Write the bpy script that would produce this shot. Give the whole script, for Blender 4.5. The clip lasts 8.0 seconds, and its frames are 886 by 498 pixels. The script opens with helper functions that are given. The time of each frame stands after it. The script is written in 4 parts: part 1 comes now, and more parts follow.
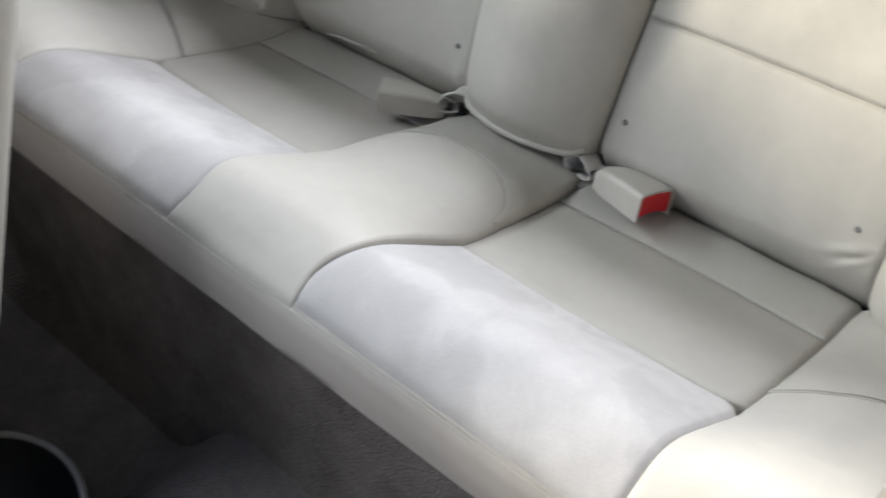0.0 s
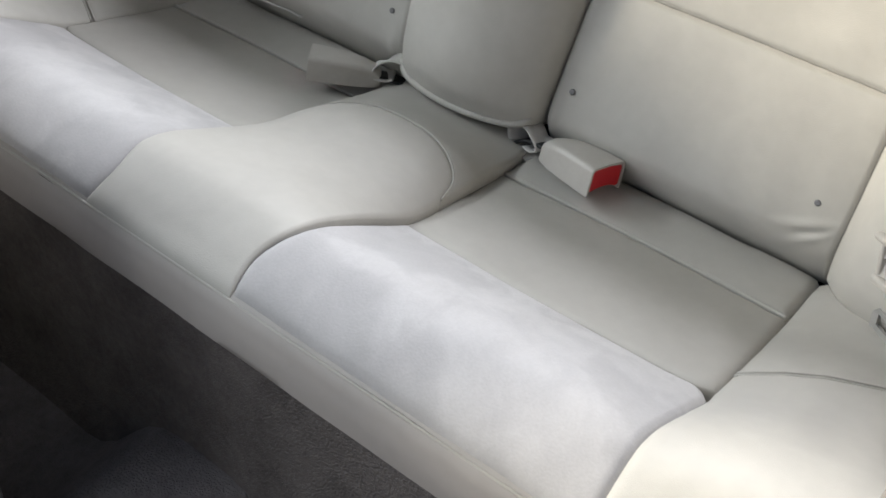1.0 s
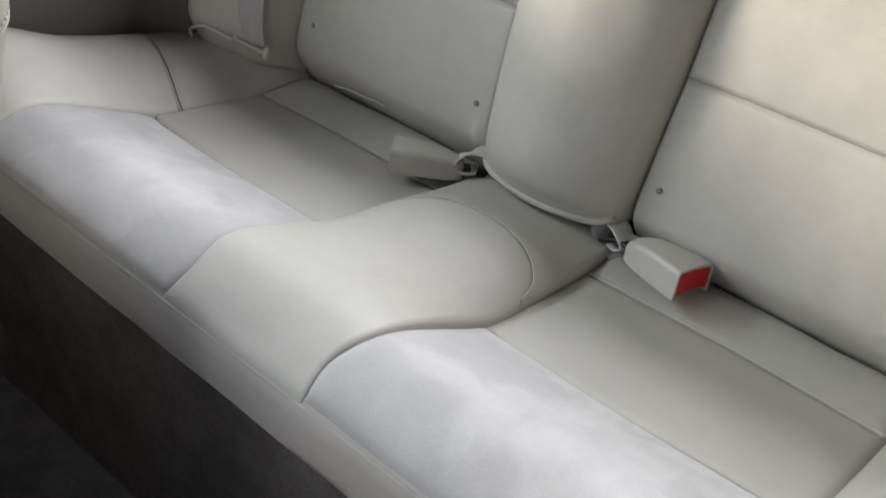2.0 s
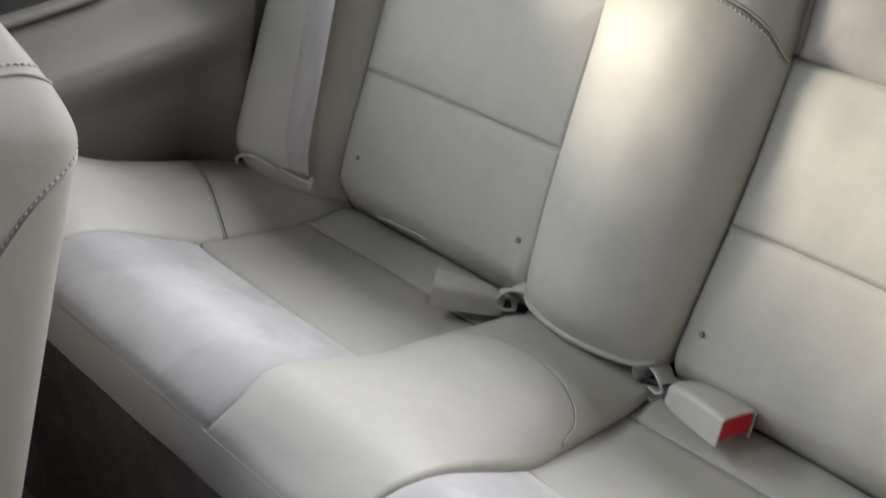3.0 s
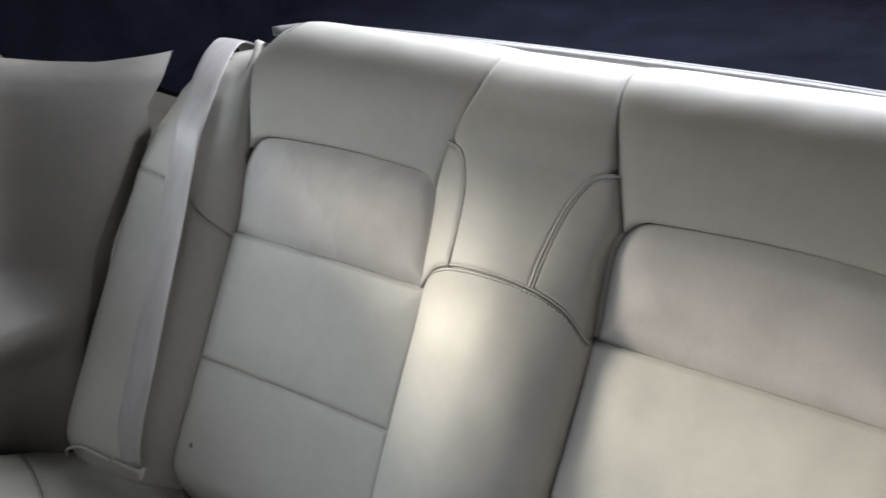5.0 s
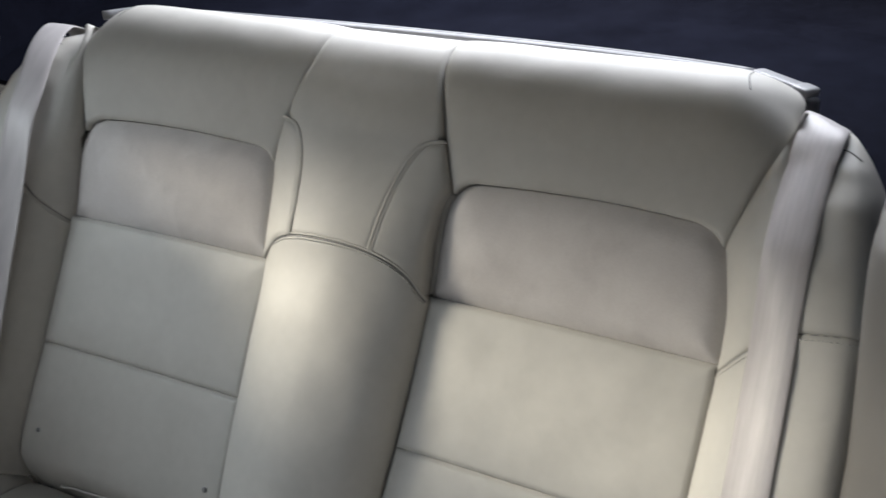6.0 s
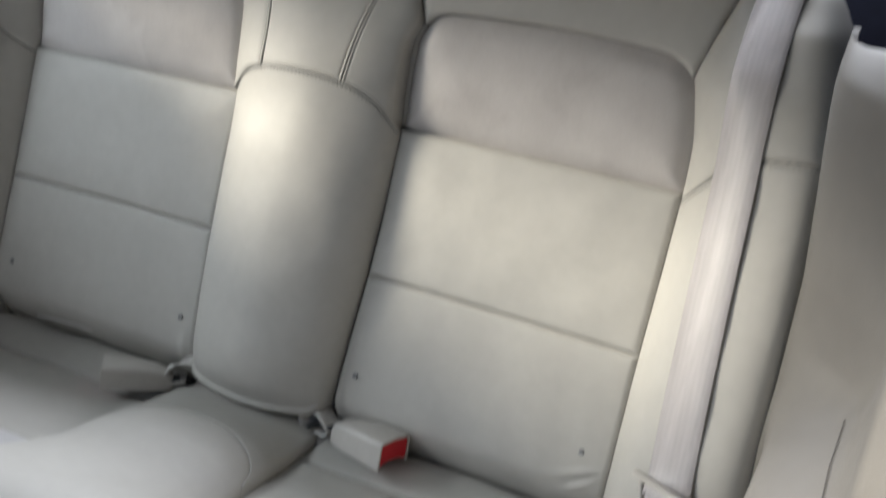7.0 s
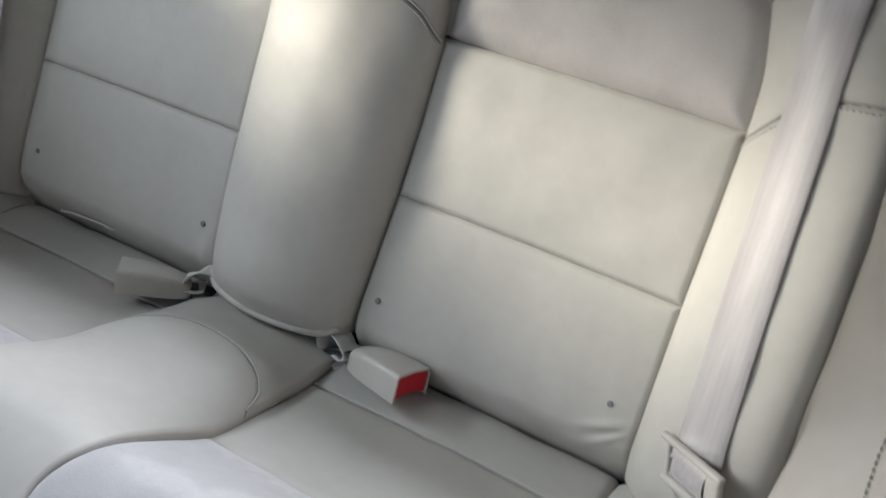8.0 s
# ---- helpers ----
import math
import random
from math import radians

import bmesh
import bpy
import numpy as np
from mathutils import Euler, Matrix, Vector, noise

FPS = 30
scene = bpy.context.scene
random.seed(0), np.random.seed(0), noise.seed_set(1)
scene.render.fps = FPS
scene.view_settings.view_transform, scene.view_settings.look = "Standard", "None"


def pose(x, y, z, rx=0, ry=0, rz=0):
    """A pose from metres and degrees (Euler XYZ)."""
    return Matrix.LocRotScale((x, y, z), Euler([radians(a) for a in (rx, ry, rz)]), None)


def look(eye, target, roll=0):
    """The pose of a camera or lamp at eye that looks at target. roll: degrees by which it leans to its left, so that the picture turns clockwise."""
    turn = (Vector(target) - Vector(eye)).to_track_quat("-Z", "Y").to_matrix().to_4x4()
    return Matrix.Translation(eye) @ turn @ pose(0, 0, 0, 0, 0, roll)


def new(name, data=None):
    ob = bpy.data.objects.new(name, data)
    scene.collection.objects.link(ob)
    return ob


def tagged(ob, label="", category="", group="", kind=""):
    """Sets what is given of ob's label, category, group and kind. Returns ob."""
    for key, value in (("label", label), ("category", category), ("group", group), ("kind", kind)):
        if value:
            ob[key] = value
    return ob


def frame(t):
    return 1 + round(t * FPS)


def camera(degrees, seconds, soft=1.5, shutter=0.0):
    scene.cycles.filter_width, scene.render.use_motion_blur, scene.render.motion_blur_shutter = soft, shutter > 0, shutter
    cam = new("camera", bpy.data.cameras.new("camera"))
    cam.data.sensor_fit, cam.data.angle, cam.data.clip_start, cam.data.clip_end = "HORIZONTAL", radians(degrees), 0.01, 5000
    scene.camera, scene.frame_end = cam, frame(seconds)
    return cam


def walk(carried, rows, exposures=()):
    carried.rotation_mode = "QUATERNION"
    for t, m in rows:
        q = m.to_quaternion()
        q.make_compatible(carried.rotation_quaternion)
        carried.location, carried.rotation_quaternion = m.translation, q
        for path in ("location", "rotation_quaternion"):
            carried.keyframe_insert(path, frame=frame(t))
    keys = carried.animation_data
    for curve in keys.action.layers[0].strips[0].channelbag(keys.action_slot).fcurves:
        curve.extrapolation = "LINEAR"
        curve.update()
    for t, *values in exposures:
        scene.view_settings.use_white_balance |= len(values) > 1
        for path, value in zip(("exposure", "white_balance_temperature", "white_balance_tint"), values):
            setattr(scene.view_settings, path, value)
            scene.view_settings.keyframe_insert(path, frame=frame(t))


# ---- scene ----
EXPOSURES = ((0.0, 0.92, 6460, 10), (0.5, 0.84, 6480, 10), (1.2, 0.73, 6490, 10), (2.5, 0.68, 6580, 10), (3.5, 0.64, 6580, 10), (4.5, 0.56, 6390, 10), (5.8, 0.23, 6330, 10), (6.5, 0.23, 6330, 10), (7.0, 0.46, 6260, 10), (7.5, 0.60, 6220, 10), (8.0, 0.56, 6210, 10))
cam = camera(43.9, 8.0, shutter=0.5)
PATH = [
    (0, (0.723, -0.324, 1.114), (-0.362, 0.722, -0.2), -3.2),
    (0.5, (0.678, -0.334, 1.101), (-0.259, 0.844, -0.216), 0.5),
    (1, (0.648, -0.309, 1.083), (-0.274, 0.821, -0.284), 0.5),
    (1.2, (0.645, -0.305, 1.086), (-0.32, 0.81, -0.265), 0.3),
    (2.3, (0.618, -0.263, 1.098), (-0.509, 0.832, -0.139), -2.6),
    (2.5, (0.613, -0.266, 1.105), (-0.538, 0.848, -0.093), -2.5),
    (3, (0.601, -0.281, 1.119), (-0.598, 0.868, 0.005), -1.3),
    (3.5, (0.61, -0.285, 1.135), (-0.63, 0.926, 0.137), -2.1),
    (4, (0.616, -0.283, 1.147), (-0.639, 0.99, 0.251), -2.7),
    (4.5, (0.635, -0.287, 1.158), (-0.597, 1.089, 0.39), -1.7),
    (4.7, (0.645, -0.278, 1.158), (-0.565, 1.15, 0.452), -0.3),
    (5.8, (0.681, -0.359, 1.15), (-0.27, 1.264, 0.471), 1.1),
    (6, (0.696, -0.355, 1.147), (-0.209, 1.294, 0.467), 1.2),
    (6.5, (0.703, -0.353, 1.173), (-0.143, 1.302, 0.432), 1.2),
    (7, (0.698, -0.387, 1.132), (-0.085, 1.205, 0.209), 2.5),
    (7.5, (0.707, -0.353, 1.088), (-0.087, 1.154, 0.04), 1.7),
    (8, (0.691, -0.29, 1.102), (-0.155, 1.174, 0.033), 4.9),
]
walk(cam, [(t, look(eye, target, roll)) for t, eye, target, roll in PATH], EXPOSURES)
SKY, SUN, L_SIDE, L_REAR, L_FRONT = 0.07, 4.1, 16.0, 15.0, 21.5
SUN_FROM, SUN_WIDE = (-2.25, -0.40, 1.65), 12.5   # low sun through the left side window
BK_R, BK_L = (-11, 0, 0), (218, 0, 0)     # yaw, pitch, roll of the buckles on the cushion
# ---------------------------------------------------------------- world and light
world = bpy.data.worlds.new("sky")
scene.world = world
world.use_nodes = True
_wn = world.node_tree.nodes
_sky = _wn.new("ShaderNodeTexSky")
_sky.sky_type = "NISHITA"
_sky.sun_disc = False
_sky.sun_elevation = radians(22)
_sky.sun_rotation = radians(248)
_sky.dust_density = 3.0
world.node_tree.links.new(_sky.outputs[0], _wn["Background"].inputs[0])
_wn["Background"].inputs[1].default_value = SKY


def lamp_area(name, eye, target, sx, sy, watts, color):
    d = bpy.data.lights.new(name, "AREA")
    d.shape, d.size, d.size_y, d.energy, d.color = "RECTANGLE", sx, sy, watts, color
    ob = new(name, d)
    ob.matrix_world = look(eye, target)
    return ob


_sun = bpy.data.lights.new("sun", "SUN")
_sun.energy, _sun.angle, _sun.color = SUN, radians(SUN_WIDE), (1.0, 0.905, 0.73)
_sun_ob = new("sun", _sun)
_sun_ob.matrix_world = look(SUN_FROM, (0.2, 0.6, 0.6))
# daylight standing in the openings: side windows, rear window, open front of the roof
lamp_area("side_window_light", (-1.35, 0.05, 1.42), (0.10, 0.50, 0.50), 0.80, 0.45, L_SIDE, (0.88, 0.965, 1.0))
lamp_area("rear_window_light", (0.0, 1.13, 1.37), (0.0, 0.84, 0.93), 1.10, 0.22, L_REAR, (0.93, 0.95, 1.0))
lamp_area("open_roof_light", (-1.30, -1.25, 1.95), (0.0, 0.50, 0.55), 1.20, 1.0, L_FRONT, (0.90, 0.965, 1.0))


# ---------------------------------------------------------------- materials
def mat_new(name):
    m = bpy.data.materials.new(name)
    m.use_nodes = True
    return m, m.node_tree.nodes, m.node_tree.links, m.node_tree.nodes["Principled BSDF"]


def add(nodes, kind, **sockets):
    n = nodes.new(kind)
    for k, v in sockets.items():
        n.inputs[k.replace("_", " ")].default_value = v
    return n


def surface(name, a, b, rough, grain_scale=900.0, grain=0.15, blotch_scale=9.0, sheen=0.0, coat=0.0, crackle=0.0,
            metal=0.0, rough_var=0.08, fine="noise", dist=0.0006, wrinkle=0.0, spec=0.5):
    """Base colour between a and b in soft blotches, with a fine grain in relief."""
    m, n, l, p = mat_new(name)
    co = n.new("ShaderNodeTexCoord")
    big = add(n, "ShaderNodeTexNoise", Scale=blotch_scale, Detail=5.0, Roughness=0.6)
    l.new(co.outputs["Object"], big.inputs["Vector"])
    mid = add(n, "ShaderNodeTexNoise", Scale=blotch_scale * 9, Detail=3.0)
    l.new(co.outputs["Object"], mid.inputs["Vector"])
    mixf = n.new("ShaderNodeMix")
    mixf.data_type = "FLOAT"
    mixf.inputs[0].default_value = 0.35
    l.new(big.outputs[0], mixf.inputs[2])
    l.new(mid.outputs[0], mixf.inputs[3])
    ramp = n.new("ShaderNodeValToRGB")
    ramp.color_ramp.elements[0].position, ramp.color_ramp.elements[1].position = 0.35, 0.65
    ramp.color_ramp.elements[0].color, ramp.color_ramp.elements[1].color = (*a, 1), (*b, 1)
    l.new(mixf.outputs[0], ramp.inputs[0])
    l.new(ramp.outputs[0], p.inputs["Base Color"])
    mr = n.new("ShaderNodeMapRange")
    mr.inputs["To Min"].default_value, mr.inputs["To Max"].default_value = rough - rough_var, rough + rough_var
    l.new(mid.outputs[0], mr.inputs["Value"])
    l.new(mr.outputs[0], p.inputs["Roughness"])
    p.inputs["Metallic"].default_value = metal
    p.inputs["Specular IOR Level"].default_value = spec
    p.inputs["Sheen Weight"].default_value = sheen
    p.inputs["Sheen Roughness"].default_value = 0.5
    p.inputs["Coat Weight"].default_value = coat
    if fine == "voronoi":
        g = add(n, "ShaderNodeTexVoronoi", Scale=grain_scale)
        g.feature = "DISTANCE_TO_EDGE"
    else:
        g = add(n, "ShaderNodeTexNoise", Scale=grain_scale, Detail=2.0)
    l.new(co.outputs["Object"], g.inputs["Vector"])
    bump = add(n, "ShaderNodeBump", Strength=grain, Distance=dist)
    l.new(g.outputs[0], bump.inputs["Height"])
    if wrinkle:
        wv = add(n, "ShaderNodeTexNoise", Scale=26.0, Detail=4.0, Roughness=0.55, Distortion=0.6)
        l.new(co.outputs["Object"], wv.inputs["Vector"])
        b2 = add(n, "ShaderNodeBump", Strength=wrinkle, Distance=0.006)
        l.new(wv.outputs[0], b2.inputs["Height"])
        l.new(bump.outputs[0], b2.inputs["Normal"])
        l.new(b2.outputs[0], p.inputs["Normal"])
    else:
        l.new(bump.outputs[0], p.inputs["Normal"])
    return m


def suede_material(name, a, b, c, edge=9.0):
    """Brushed nap: pale and darker strokes with a soft border, no gloss."""
    m, n, l, p = mat_new(name)
    co = n.new("ShaderNodeTexCoord")
    mp = n.new("ShaderNodeMapping")
    mp.inputs["Scale"].default_value = (1.0, 0.85, 0.85)
    mp.inputs["Rotation"].default_value = (0, 0, 0.7)
    l.new(co.outputs["Object"], mp.inputs["Vector"])
    big = add(n, "ShaderNodeTexNoise", Scale=7.0, Detail=5.0, Roughness=0.5, Distortion=0.25)
    l.new(mp.outputs[0], big.inputs["Vector"])
    strokes = add(n, "ShaderNodeTexNoise", Scale=26.0, Detail=7.0, Roughness=0.66, Distortion=0.3)
    l.new(mp.outputs[0], strokes.inputs["Vector"])
    # brushed patches: soft clouds with a few crisp edges where the nap turns
    crisp = n.new("ShaderNodeMapRange")
    crisp.inputs["From Min"].default_value, crisp.inputs["From Max"].default_value = 0.475, 0.53
    l.new(big.outputs[0], crisp.inputs["Value"])
    cloud = n.new("ShaderNodeMapRange")
    cloud.inputs["From Min"].default_value, cloud.inputs["From Max"].default_value = 0.27, 0.73
    l.new(strokes.outputs[0], cloud.inputs["Value"])
    both = n.new("ShaderNodeMix")
    both.data_type = "FLOAT"
    both.inputs[0].default_value = 0.60
    l.new(crisp.outputs[0], both.inputs[2])
    l.new(cloud.outputs[0], both.inputs[3])
    # the nap is rubbed pale in a ragged strip along the rear edge of the cushion
    sep = n.new("ShaderNodeSeparateXYZ")
    l.new(co.outputs["Object"], sep.inputs[0])
    rag = add(n, "ShaderNodeTexNoise", Scale=38.0, Detail=5.0, Roughness=0.6, Distortion=0.5)
    l.new(mp.outputs[0], rag.inputs["Vector"])
    shift = n.new("ShaderNodeMath")
    shift.operation = "MULTIPLY_ADD"
    l.new(rag.outputs[0], shift.inputs[0])
    shift.inputs[1].default_value = 0.07
    l.new(sep.outputs[1], shift.inputs[2])
    strip = n.new("ShaderNodeMapRange")
    strip.inputs["From Min"].default_value, strip.inputs["From Max"].default_value = edge, edge + 0.022
    l.new(shift.outputs[0], strip.inputs["Value"])
    worn = n.new("ShaderNodeMath")
    worn.operation = "MULTIPLY_ADD"
    worn.use_clamp = True
    l.new(strip.outputs[0], worn.inputs[0])
    worn.inputs[1].default_value = 0.55
    l.new(both.outputs[0], worn.inputs[2])
    ramp = n.new("ShaderNodeValToRGB")
    e = ramp.color_ramp.elements
    e[0].position, e[1].position = 0.10, 0.95
    e[0].color, e[1].color = (*a, 1), (*b, 1)
    k = e.new(0.5)
    k.color = (*c, 1)
    l.new(worn.outputs[0], ramp.inputs[0])
    fine = add(n, "ShaderNodeTexNoise", Scale=420.0, Detail=3.0)
    l.new(co.outputs["Object"], fine.inputs["Vector"])
    mul = n.new("ShaderNodeMix")
    mul.data_type, mul.blend_type = "RGBA", "OVERLAY"
    mul.inputs[0].default_value = 0.07
    l.new(ramp.outputs[0], mul.inputs[6])
    l.new(fine.outputs[0], mul.inputs[7])
    l.new(mul.outputs[2], p.inputs["Base Color"])
    p.inputs["Roughness"].default_value = 0.95
    p.inputs["Specular IOR Level"].default_value = 0.15
    p.inputs["Sheen Weight"].default_value = 0.35
    p.inputs["Sheen Roughness"].default_value = 0.4
    bump = add(n, "ShaderNodeBump", Strength=0.25, Distance=0.0008)
    l.new(fine.outputs[0], bump.inputs["Height"])
    l.new(bump.outputs[0], p.inputs["Normal"])
    return m


def webbing_material(name, col):
    """Woven belt: fine herringbone across, a few lengthwise bands."""
    m, n, l, p = mat_new(name)
    uv = n.new("ShaderNodeUVMap")
    sep = n.new("ShaderNodeSeparateXYZ")
    l.new(uv.outputs[0], sep.inputs[0])
    w1 = add(n, "ShaderNodeTexWave", Scale=2.6, Distortion=0.05)
    w1.bands_direction = "X"
    w2 = add(n, "ShaderNodeTexWave", Scale=30.0, Distortion=1.0)
    w2.bands_direction = "DIAGONAL"
    for w in (w1, w2):
        l.new(uv.outputs[0], w.inputs["Vector"])
    ramp = n.new("ShaderNodeValToRGB")
    ramp.color_ramp.elements[0].color = (*[c * 0.96 for c in col], 1)
    ramp.color_ramp.elements[1].color = (*col, 1)
    l.new(w1.outputs[0], ramp.inputs[0])
    dirt = add(n, "ShaderNodeTexNoise", Scale=7.0, Detail=4.0)
    mul = n.new("ShaderNodeMix")
    mul.data_type, mul.blend_type = "RGBA", "OVERLAY"
    mul.inputs[0].default_value = 0.25
    l.new(ramp.outputs[0], mul.inputs[6])
    l.new(dirt.outputs[0], mul.inputs[7])
    l.new(mul.outputs[2], p.inputs["Base Color"])
    p.inputs["Roughness"].default_value = 0.40
    p.inputs["Specular IOR Level"].default_value = 0.65
    p.inputs["Sheen Weight"].default_value = 0.35
    mixh = n.new("ShaderNodeMath")
    mixh.operation = "ADD"
    l.new(w1.outputs[0], mixh.inputs[0])
    l.new(w2.outputs[0], mixh.inputs[1])
    bump = add(n, "ShaderNodeBump", Strength=0.18, Distance=0.0005)
    l.new(mixh.outputs[0], bump.inputs["Height"])
    l.new(bump.outputs[0], p.inputs["Normal"])
    return m


LEATHER = surface("grey_beige_leather", (0.455, 0.439, 0.405), (0.510, 0.492, 0.456), 0.54, 650, 0.34, 7.0,
                  fine="voronoi", dist=0.0007, wrinkle=0.05, spec=0.4)
SUEDE = suede_material("pale_grey_suede", (0.438, 0.427, 0.429), (0.555, 0.541, 0.540), (0.480, 0.468, 0.470), 0.295)
SUEDE_BACK = suede_material("warm_grey_suede", (0.480, 0.452, 0.436), (0.575, 0.545, 0.526), (0.528, 0.498, 0.480))
BAND = surface("taupe_leather_band", (0.385, 0.357, 0.338), (0.430, 0.402, 0.382), 0.50, 650, 0.22, 8.0, fine="voronoi", wrinkle=0.05)
THREAD = surface("pale_thread", (0.47, 0.46, 0.43), (0.54, 0.525, 0.495), 0.7, 2000, 0.02, 40)
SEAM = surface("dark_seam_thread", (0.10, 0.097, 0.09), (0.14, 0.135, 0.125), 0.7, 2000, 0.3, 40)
STUD = surface("grey_metal_stud", (0.15, 0.148, 0.15), (0.24, 0.235, 0.24), 0.4, 900, 0.1, 60, metal=0.5)
PLASTIC = surface("beige_moulded_plastic", (0.49, 0.462, 0.425), (0.54, 0.512, 0.475), 0.40, 1500, 0.12, 25)
RED = surface("red_plastic", (0.50, 0.012, 0.02), (0.60, 0.02, 0.03), 0.35, 1500, 0.08, 30)
BOOT = surface("pale_fabric_boot", (0.56, 0.54, 0.52), (0.66, 0.64, 0.61), 0.55, 1200, 0.3, 30, wrinkle=0.3)
BLACK = surface("black_plastic", (0.012, 0.012, 0.013), (0.022, 0.022, 0.024), 0.45, 900, 0.2, 20)
STEEL = surface("bright_steel", (0.55, 0.55, 0.55), (0.66, 0.66, 0.66), 0.36, 1500, 0.06, 60, metal=0.85)
METAL = surface("grey_steel", (0.32, 0.32, 0.33), (0.42, 0.42, 0.42), 0.28, 1500, 0.06, 60, metal=1.0)
WEB = webbing_material("grey_webbing", (0.455, 0.424, 0.426))
TRIM = surface("grey_beige_vinyl_trim", (0.145, 0.136, 0.125), (0.172, 0.162, 0.149), 0.55, 420, 0.25, 6.0, fine="voronoi", dist=0.0008)
GRILLE = surface("grey_painted_grille", (0.075, 0.073, 0.069), (0.105, 0.102, 0.097), 0.5, 1500, 0.05, 20)
CARPET = surface("dark_brown_carpet", (0.105, 0.094, 0.090), (0.180, 0.162, 0.156), 0.95, 380, 1.0, 14, spec=0.2, dist=0.004)
CARPET_BLACK = surface("black_carpet", (0.150, 0.141, 0.147), (0.23, 0.217, 0.225), 0.95, 380, 1.0, 14, spec=0.2, dist=0.004)
LINING = surface("dark_navy_lining", (0.0030, 0.0034, 0.0065), (0.0062, 0.0070, 0.0125), 0.95, 700, 0.5, 10, spec=0.03)
BRACKET = surface("dark_grey_plastic", (0.050, 0.050, 0.058), (0.075, 0.075, 0.085), 0.4, 1500, 0.1, 20)
RAIL = surface("grey_rail_plastic", (0.22, 0.22, 0.23), (0.30, 0.30, 0.31), 0.4, 1500, 0.1, 20)
ASPHALT = surface("asphalt", (0.04, 0.04, 0.042), (0.07, 0.07, 0.07), 0.9, 60, 0.8, 3, dist=0.01)


# ---------------------------------------------------------------- mesh helpers
def thing(name, base, label, category, group="", kind=""):
    ob = new(name)
    ob.empty_display_size = 0.05
    ob.matrix_world = Matrix.Translation(base)
    tagged(ob, label, category, group, kind)
    return ob


def root_inv(ob):
    m = Matrix.Identity(4)
    while ob is not None:
        m = ob.matrix_basis @ m
        ob = ob.parent
    return m.inverted()


def mesh_ob(name, verts, faces, material, parent=None, label="", smooth=True, uvs=None, sharp=None):
    me = bpy.data.meshes.new(name)
    me.from_pydata([tuple(map(float, v)) for v in verts], [], [tuple(map(int, f)) for f in faces])
    bm = bmesh.new()
    bm.from_mesh(me)
    bmesh.ops.recalc_face_normals(bm, faces=bm.faces)
    bm.to_mesh(me)
    bm.free()
    me.materials.append(material)
    if uvs is not None:
        layer = me.uv_layers.new(name="UVMap")
        for loop in me.loops:
            layer.data[loop.index].uv = uvs[loop.vertex_index]
    if smooth:
        me.shade_smooth()
        if sharp:
            me.set_sharp_from_angle(angle=radians(sharp))
    ob = new(name, me)
    if parent is not None:
        ob.parent = parent
        if parent.type == "EMPTY":
            ob.matrix_parent_inverse = root_inv(parent)
    if label:
        ob["label"] = label
    return ob


def curve(pts, n):
    """Catmull-Rom through pts, n points even in length."""
    p = np.array(pts, float)
    if len(p) == 2:
        return p[0] + (p[1] - p[0]) * np.linspace(0, 1, n)[:, None]
    q = np.vstack([2 * p[0] - p[1], p, 2 * p[-1] - p[-2]])
    out = []
    for i in range(1, len(q) - 2):
        t = np.linspace(0, 1, 24, endpoint=False)[:, None]
        a, b, c, d = q[i - 1], q[i], q[i + 1], q[i + 2]
        out.append(0.5 * (2 * b + (c - a) * t + (2 * a - 5 * b + 4 * c - d) * t ** 2 + (3 * b - a - 3 * c + d) * t ** 3))
    out = np.vstack(out + [p[-1:]])
    L = np.r_[0, np.cumsum(np.linalg.norm(np.diff(out, axis=0), axis=1))]
    s = np.linspace(0, L[-1], n)
    return np.stack([np.interp(s, L, out[:, k]) for k in range(out.shape[1])], 1)


def spread(n):
    t = np.linspace(0, 1, n)
    return 0.45 * t + 0.55 * (0.5 - 0.5 * np.cos(np.pi * t))


def resample(c, t):
    k = np.linspace(0, 1, len(c))
    return np.stack([np.interp(t, k, c[:, i]) for i in range(c.shape[1])], 1)


def coons(bottom, top, left, right, nu, nv):
    u, v = spread(nu), spread(nv)
    b, t = resample(curve(bottom, 160), u), resample(curve(top, 160), u)
    l, r = resample(curve(left, 160), v), resample(curve(right, 160), v)
    U, V = u[None, :, None], v[:, None, None]
    g = (1 - V) * b[None] + V * t[None] + (1 - U) * l[:, None] + U * r[:, None]
    g -= (1 - U) * (1 - V) * b[0] + U * (1 - V) * b[-1] + (1 - U) * V * t[0] + U * V * t[-1]
    return g


def wobble(P, amp, size):
    return np.array([noise.noise(Vector(p) / size) for p in P.reshape(-1, 3)]).reshape(P.shape[:-1]) * amp


